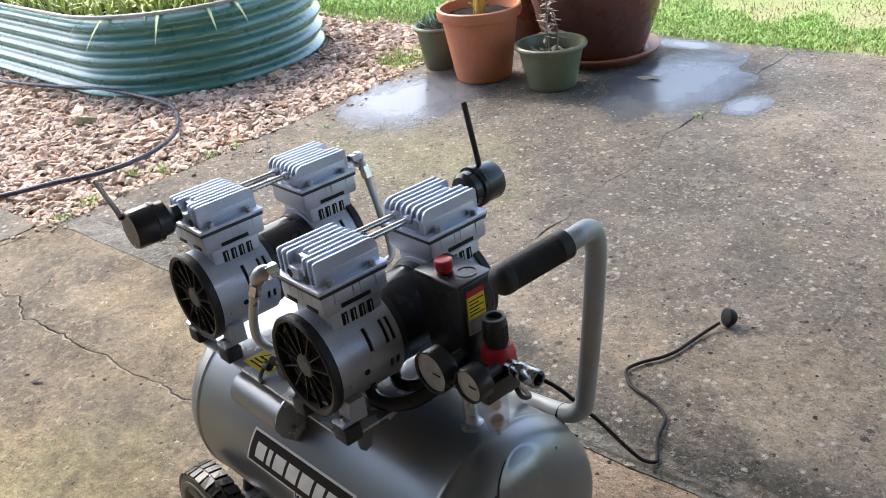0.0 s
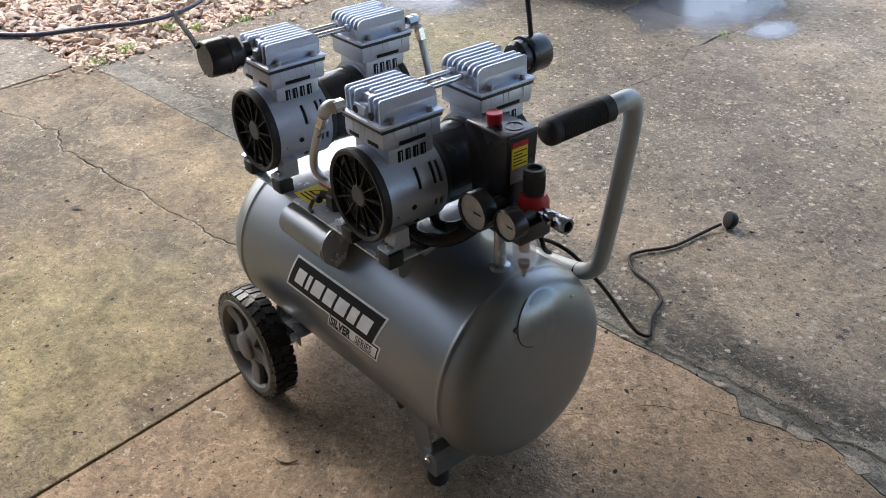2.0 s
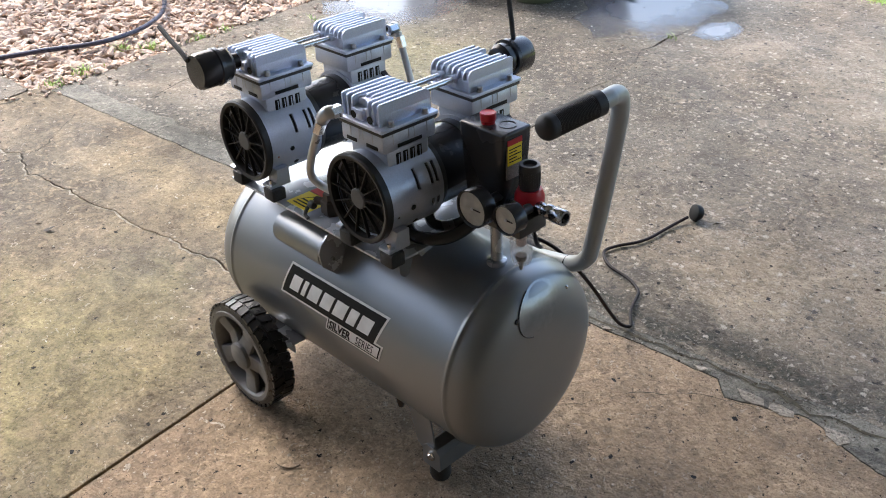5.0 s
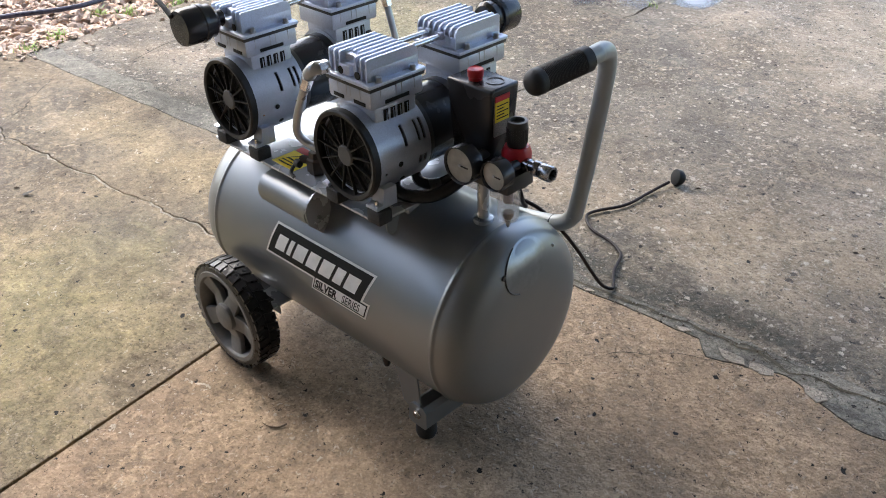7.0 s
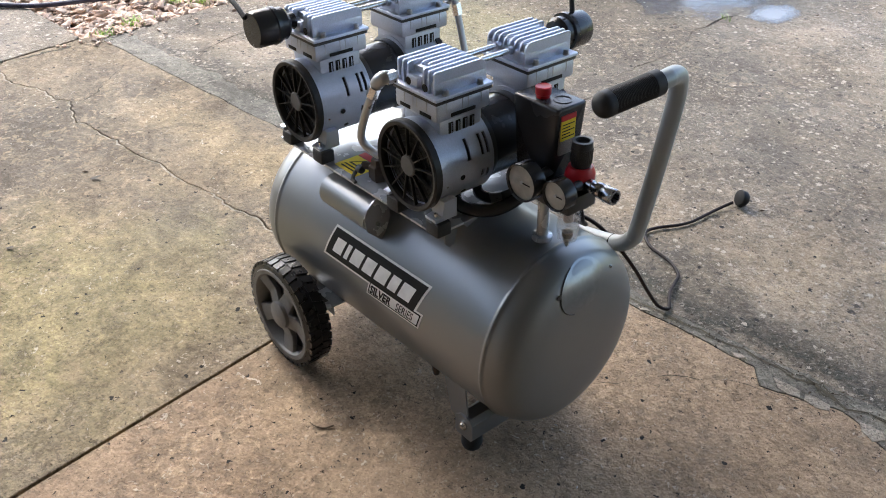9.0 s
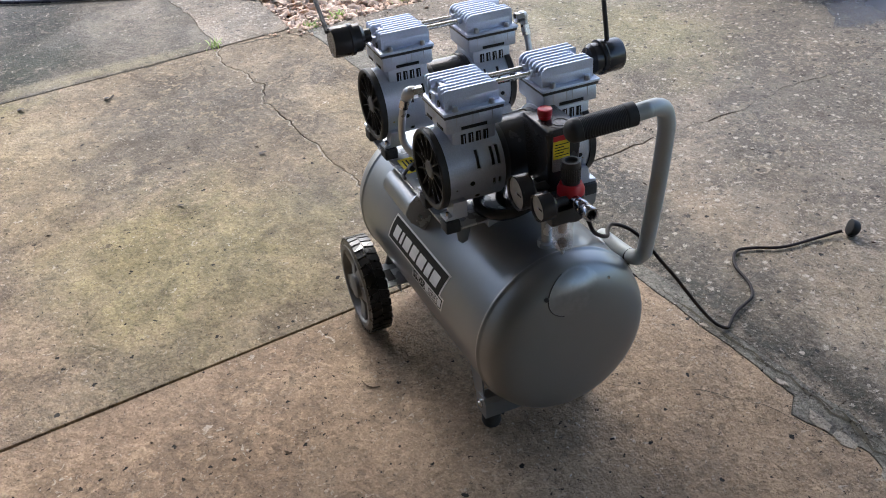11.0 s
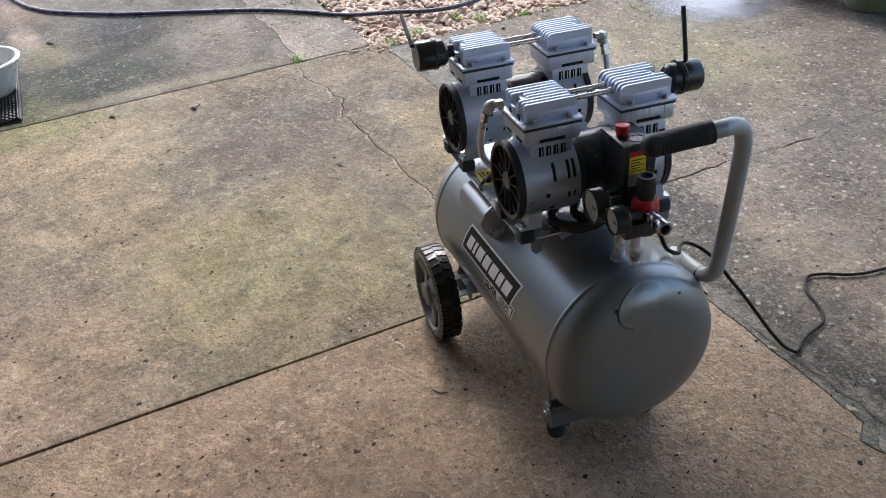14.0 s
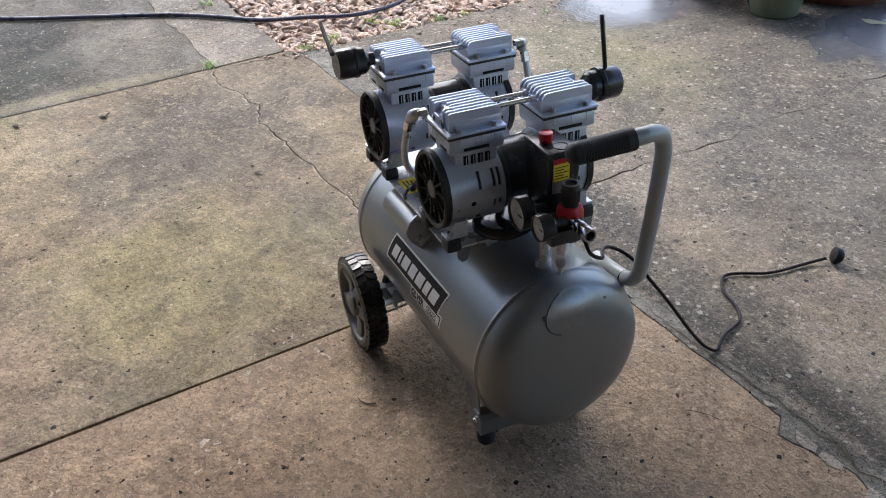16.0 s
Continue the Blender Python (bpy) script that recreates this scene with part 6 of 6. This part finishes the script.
garden_hose = thing("garden_hose", sweep(curve_through(hose_pts, 8), 0.0084, 10), M_HOSE, "black polythene irrigation hose lying across the concrete and gravel", "hose")

# pots


def pot(name, x, y, r_top, r_base, h, lip, material, label, soil_drop=0.03, z=0.0, bulge=0.0):
    ob = new(name)
    tagged(ob, label, "plant pot", "pots on the slab")
    ob.matrix_basis = pose(x, y, z)
    wall = []
    for k in range(13):
        f = k / 12
        wall.append((r_base + (r_top - r_base) * f + bulge * math.sin(math.pi * f), h * f))
    prof = [(0, 0), (r_base - 0.006, 0), (r_base, 0.004)] + wall[1:-2]
    prof += [(r_top - 0.004, h - lip), (r_top + 0.008, h - lip + 0.004), (r_top + 0.012, h - lip * 0.5), (r_top + 0.010, h - 0.004), (r_top + 0.004, h), (r_top - 0.004, h - 0.003), (r_top - 0.012, h - lip), (r_top - 0.016, h - soil_drop - 0.02), (0, h - soil_drop - 0.02)]
    part("pot_body", lathe(prof, 56), material, ob, smooth=40)
    bm = lathe([(0, h - soil_drop), (r_top * 0.5, h - soil_drop + 0.004), (r_top - 0.013, h - soil_drop - 0.004)], 40)
    for v in bm.verts:
        v.co.z += 0.006 * noise.noise(v.co * 60)
    part("soil", bm, M_SOIL, ob, "dark potting soil")
    return ob


p_terra = pot("terracotta_pot", -1.795, 1.926, 0.154, 0.110, 0.285, 0.045, M_TERRA, "terracotta-coloured pot with bare stalks", 0.035)
bm = bmesh.new()
for k in range(5):
    a = 2 * math.pi * k / 5
    sweep([(0.014 * math.cos(a), 0.014 * math.sin(a), 0.24), (0.018 * math.cos(a), 0.018 * math.sin(a) + 0.004 * k, 0.36), (0.03 * math.cos(a), 0.03 * math.sin(a), 0.56)], [0.010, 0.008, 0.006], 8, bm)
part("stalk", bm, M_STALK, p_terra, "yellow-green bare stalks")
for k in range(3):
    a = 0.6 + 2.0 * k
    part("stalk_leaf", sweep(curve_through([(0.02 * math.cos(a), 0.02 * math.sin(a), 0.252), (0.03 * math.cos(a), 0.03 * math.sin(a), 0.29), (0.045 * math.cos(a), 0.045 * math.sin(a), 0.30)], 4), 0.003, 6), M_STALK, p_terra)

p_green = pot("olive_pot", -1.473, 1.973, 0.124, 0.088, 0.170, 0.022, M_POTGREEN, "olive green pot with a withered plant", 0.05)
bm = bmesh.new()
twigs = []
for k in range(3):
    a = 2.2 * k + 0.4
    q = [(0.02 * math.cos(a), 0.02 * math.sin(a), 0.12), (0.03 * math.cos(a), 0.03 * math.sin(a), 0.19), (0.012 * math.cos(a + 1), 0.03 * math.sin(a + 0.6), 0.25), (0.02 * math.cos(a + 2), 0.035 * math.sin(a), 0.30 + 0.03 * k)]
    twigs.append(q)
    sweep(curve_through(q, 5), 0.0026, 6, bm)
part("twig", bm, M_TWIG, p_green, "dry brown twigs")


def small_leaf(p, way, length, width, up):
    d = Vector((way[0], way[1], up)).normalized()
    s = d.cross(Vector((0, 0, 1))).normalized()
    if s.length < 0.1:
        s = Vector((1, 0, 0))
    p = Vector(p)
    nrm = s.cross(d)
    V = [p, p + d * length * 0.3 + s * width - nrm * width * 0.3, p + d * length * 0.35 + nrm * width * 0.2, p + d * length * 0.3 - s * width - nrm * width * 0.3, p + d * length * 0.75 + s * width * 0.7, p + d * length * 0.75 - s * width * 0.7, p + d * length]
    return V, [(0, 1, 2), (0, 2, 3), (1, 4, 6, 2), (2, 6, 5, 3)]


lv = []
for q in twigs:
    for _ in range(16):
        f = R.uniform(0.3, 1)
        i = min(2, int(f * 3))
        p = Vector(q[i]).lerp(Vector(q[i + 1]), f * 3 - i)
        a = R.uniform(0, 6.28)
        lv.append(small_leaf(p, (math.cos(a), math.sin(a)), R.uniform(0.018, 0.05), R.uniform(0.004, 0.010), R.uniform(-0.5, 0.4)))
for _ in range(26):
    a = R.uniform(0, 6.28)
    r = R.uniform(0.0, 0.09)
    lv.append(small_leaf((r * math.cos(a), r * math.sin(a), 0.128), (math.cos(a * 3), math.sin(a * 3)), R.uniform(0.02, 0.05), R.uniform(0.005, 0.011), R.uniform(-0.1, 0.5)))
leafy("withered_leaves", lv, mat("withered_leaf", (0.26, 0.23, 0.19), 0.7, second=(0.14, 0.12, 0.10), scale=50, island=0.3), "", "", p_green)

p_small = pot("succulent_pot", -2.057, 1.936, 0.098, 0.072, 0.180, 0.020, M_POTGREEN, "olive green pot with a pale succulent", 0.02)
lv = []
for _ in range(130):
    a, r = R.uniform(0, 6.28), R.uniform(0.0, 0.085)
    lv.append(small_leaf((r * math.cos(a), r * math.sin(a), 0.165 + 0.05 * (1 - r / 0.085) * R.uniform(0.3, 1)), (math.cos(a) + R.uniform(-.6, .6), math.sin(a) + R.uniform(-.6, .6)), R.uniform(0.022, 0.045), R.uniform(0.004, 0.007), R.uniform(0.3, 2.0)))
leafy("succulent", lv, M_SUCC, "", "", p_small)

pot("glazed_pot", -1.585, 2.37, 0.300, 0.190, 0.48, 0.03, M_POTDARK, "large glazed red-brown pot on a clay saucer", 0.04, 0.022, 0.02)
saucer = new("saucer")
tagged(saucer, "round clay saucer under the glazed pot", "saucer")
saucer.matrix_basis = pose(-1.575, 2.37, 0)
part("saucer_dish", lathe([(0, 0), (0.20, 0), (0.232, 0.030), (0.244, 0.034), (0.246, 0.042), (0.238, 0.045), (0.226, 0.040), (0.20, 0.020), (0, 0.020)], 64), M_SAUCER, saucer)
part("saucer_water", lathe([(0, 0.0212), (0.199, 0.0212), (0.205, 0.0236), (0, 0.0236)], 48), M_WATER, saucer)
pot("dark_pot", -2.02, 2.40, 0.17, 0.13, 0.42, 0.03, M_POTDARK, "dark brown pot standing among the others", 0.04)

# leaf fallen beside the pots
fallen = leafy("fallen_leaf", [small_leaf((-1.26, 2.20, 0.004), (1, 0.3), 0.11, 0.022, 0.06)], mat("pale_dead_leaf", (0.55, 0.52, 0.36), 0.6, second=(0.40, 0.36, 0.22), scale=30), "curled pale dead leaf on wet concrete", "leaf")

# woven mat and bowl by the slab joint
floor_mat = new("floor_mat")
tagged(floor_mat, "dark woven rubber mat lying on the damp concrete", "mat")
floor_mat.matrix_basis = pose(*uv(-2.217, -0.945), 0, 0, 0, 8.2 - 3.4)
part("mat_base", box(-0.262, 0.262, -0.20, 0.20, 0.0, 0.006, 0.002), M_WICKER, floor_mat)
bm = bmesh.new()
for k in range(34):
    y = -0.190 + 0.38 * k / 33
    sweep([(-0.252 + 0.504 * i / 36, y, 0.0075 + 0.0022 * (1 if (i + k) % 2 else -1)) for i in range(37)], 0.0042, 5, bm)
for k in range(44):
    x = -0.246 + 0.492 * k / 43
    sweep([(x, -0.190 + 0.38 * i / 33, 0.0085 + 0.0030 * (1 if (i + k) % 2 else -1)) for i in range(34)], 0.0038, 5, bm)
part("weave", bm, M_WICKER, floor_mat, "dark woven strands")
part("mat_border", sweep([(-0.258, -0.196, 0.007), (0.258, -0.196, 0.007), (0.258, 0.196, 0.007), (-0.258, 0.196, 0.007)], 0.0065, 8, closed=True), M_RUBBER, floor_mat, "black rubber border")
bowl = thing("bowl", lathe([(0, 0.0), (0.080, 0.0), (0.087, 0.004), (0.104, 0.040), (0.121, 0.090), (0.127, 0.108), (0.136, 0.112), (0.138, 0.117), (0.134, 0.121), (0.124, 0.121), (0.119, 0.116), (0.113, 0.090), (0.096, 0.040), (0.080, 0.014), (0, 0.012)], 56, "z", (*uv(-2.237, -0.843), 0.0118)), M_BOWL, "pale grey plastic bowl standing on the mat", "bowl")

# litter on the concrete


def chips(name, pts, s0, s1, material, label):
    n = len(pts)
    a = rng.uniform(0, 2 * math.pi, n)
    l = rng.uniform(s0, s1, n)
    w = l * rng.uniform(0.15, 0.5, n)
    d = np.stack([np.cos(a), np.sin(a)], 1)
    s = np.stack([-d[:, 1], d[:, 0]], 1)
    c = pts
    q = [c - d * l[:, None], c + s * w[:, None], c + d * l[:, None], c - s * w[:, None]]
    V = np.stack([np.c_[p, np.full(n, 0.0012)] for p in q] + [np.c_[c + s * (w * 0.2)[:, None], 0.0035 + l * 0.12]], 1).reshape(-1, 3)
    k = np.arange(n) * 5
    F = []
    for i in range(4):
        F += [tuple(r) for r in np.stack([k + i, k + (i + 1) % 4, k + 4], 1)]
    return tagged(new(name, raw(name, V, F, material)), label, "litter", kind="stuff")


clean = lambda x, y, u, v: abs(v - 0.49) > 0.01
chips("leaf_litter", scatter(260, -1.85, 1.6, -1.4, 2.8, clean), 0.0015, 0.0045, M_LITTER, "dark crumbs of leaf on the concrete")
chips("bark_litter", scatter(110, -3.2, 1.6, -1.4, 2.8, clean), 0.004, 0.011, M_LITTER, "dark scraps of bark on the concrete")
chips("seam_crumbs", scatter(200, -0.2, 1.4, 0.480, 0.545, lambda x, y, u, v: rng.uniform() < 1.2 - abs(v - 0.505) / 0.04), 0.0012, 0.0042, M_CHIP2, "crumbs of broken cement along the seam")
chips("seam_dirt", scatter(240, 0.0, 1.4, 0.480, 0.60, lambda x, y, u, v: rng.uniform() < 1.1 - abs(v - 0.49) / 0.12), 0.0010, 0.0032, M_LITTER, "dark crumbs of dirt along the seam")
chips("pale_grit", scatter(420, -3.0, 1.6, -1.4, 2.8, clean), 0.0015, 0.0045, M_CHIP, "pale grit on the concrete")
for x, y, a, s in ((-1.722, -0.746, 0.5, 0.022), (-1.672, -0.492, 0.3, 0.020), (-1.675, -0.478, 2.1, 0.013), (-1.092, -0.132, 0.9, 0.016), (-0.925, -0.385, 0.6, 0.011), (-2.555, -0.968, 0.7, 0.028), (-2.50, -0.945, 1.6, 0.018), (-0.62, -0.57, 0.0, 0.007), (-1.91, -0.03, 0.1, 0.008)):
    d = (math.cos(a), math.sin(a))
    leafy("dead_leaf", [small_leaf((x - d[0] * s, y - d[1] * s, 0.002), d, 2 * s, s * 0.45, 0.30)], M_DEADLEAF, "small dark dead leaf on the concrete", "leaf")["group"] = "dead leaves"
thing("curled_stem", sweep(curve_through([(-0.118, -0.172, 0.002), (-0.104, -0.170, 0.003), (-0.092, -0.160, 0.002), (-0.086, -0.146, 0.004)], 5), [0.0008] * 6 + [0.0016] * 10, 5), M_LITTER, "small dark curled stem on the concrete", "litter")
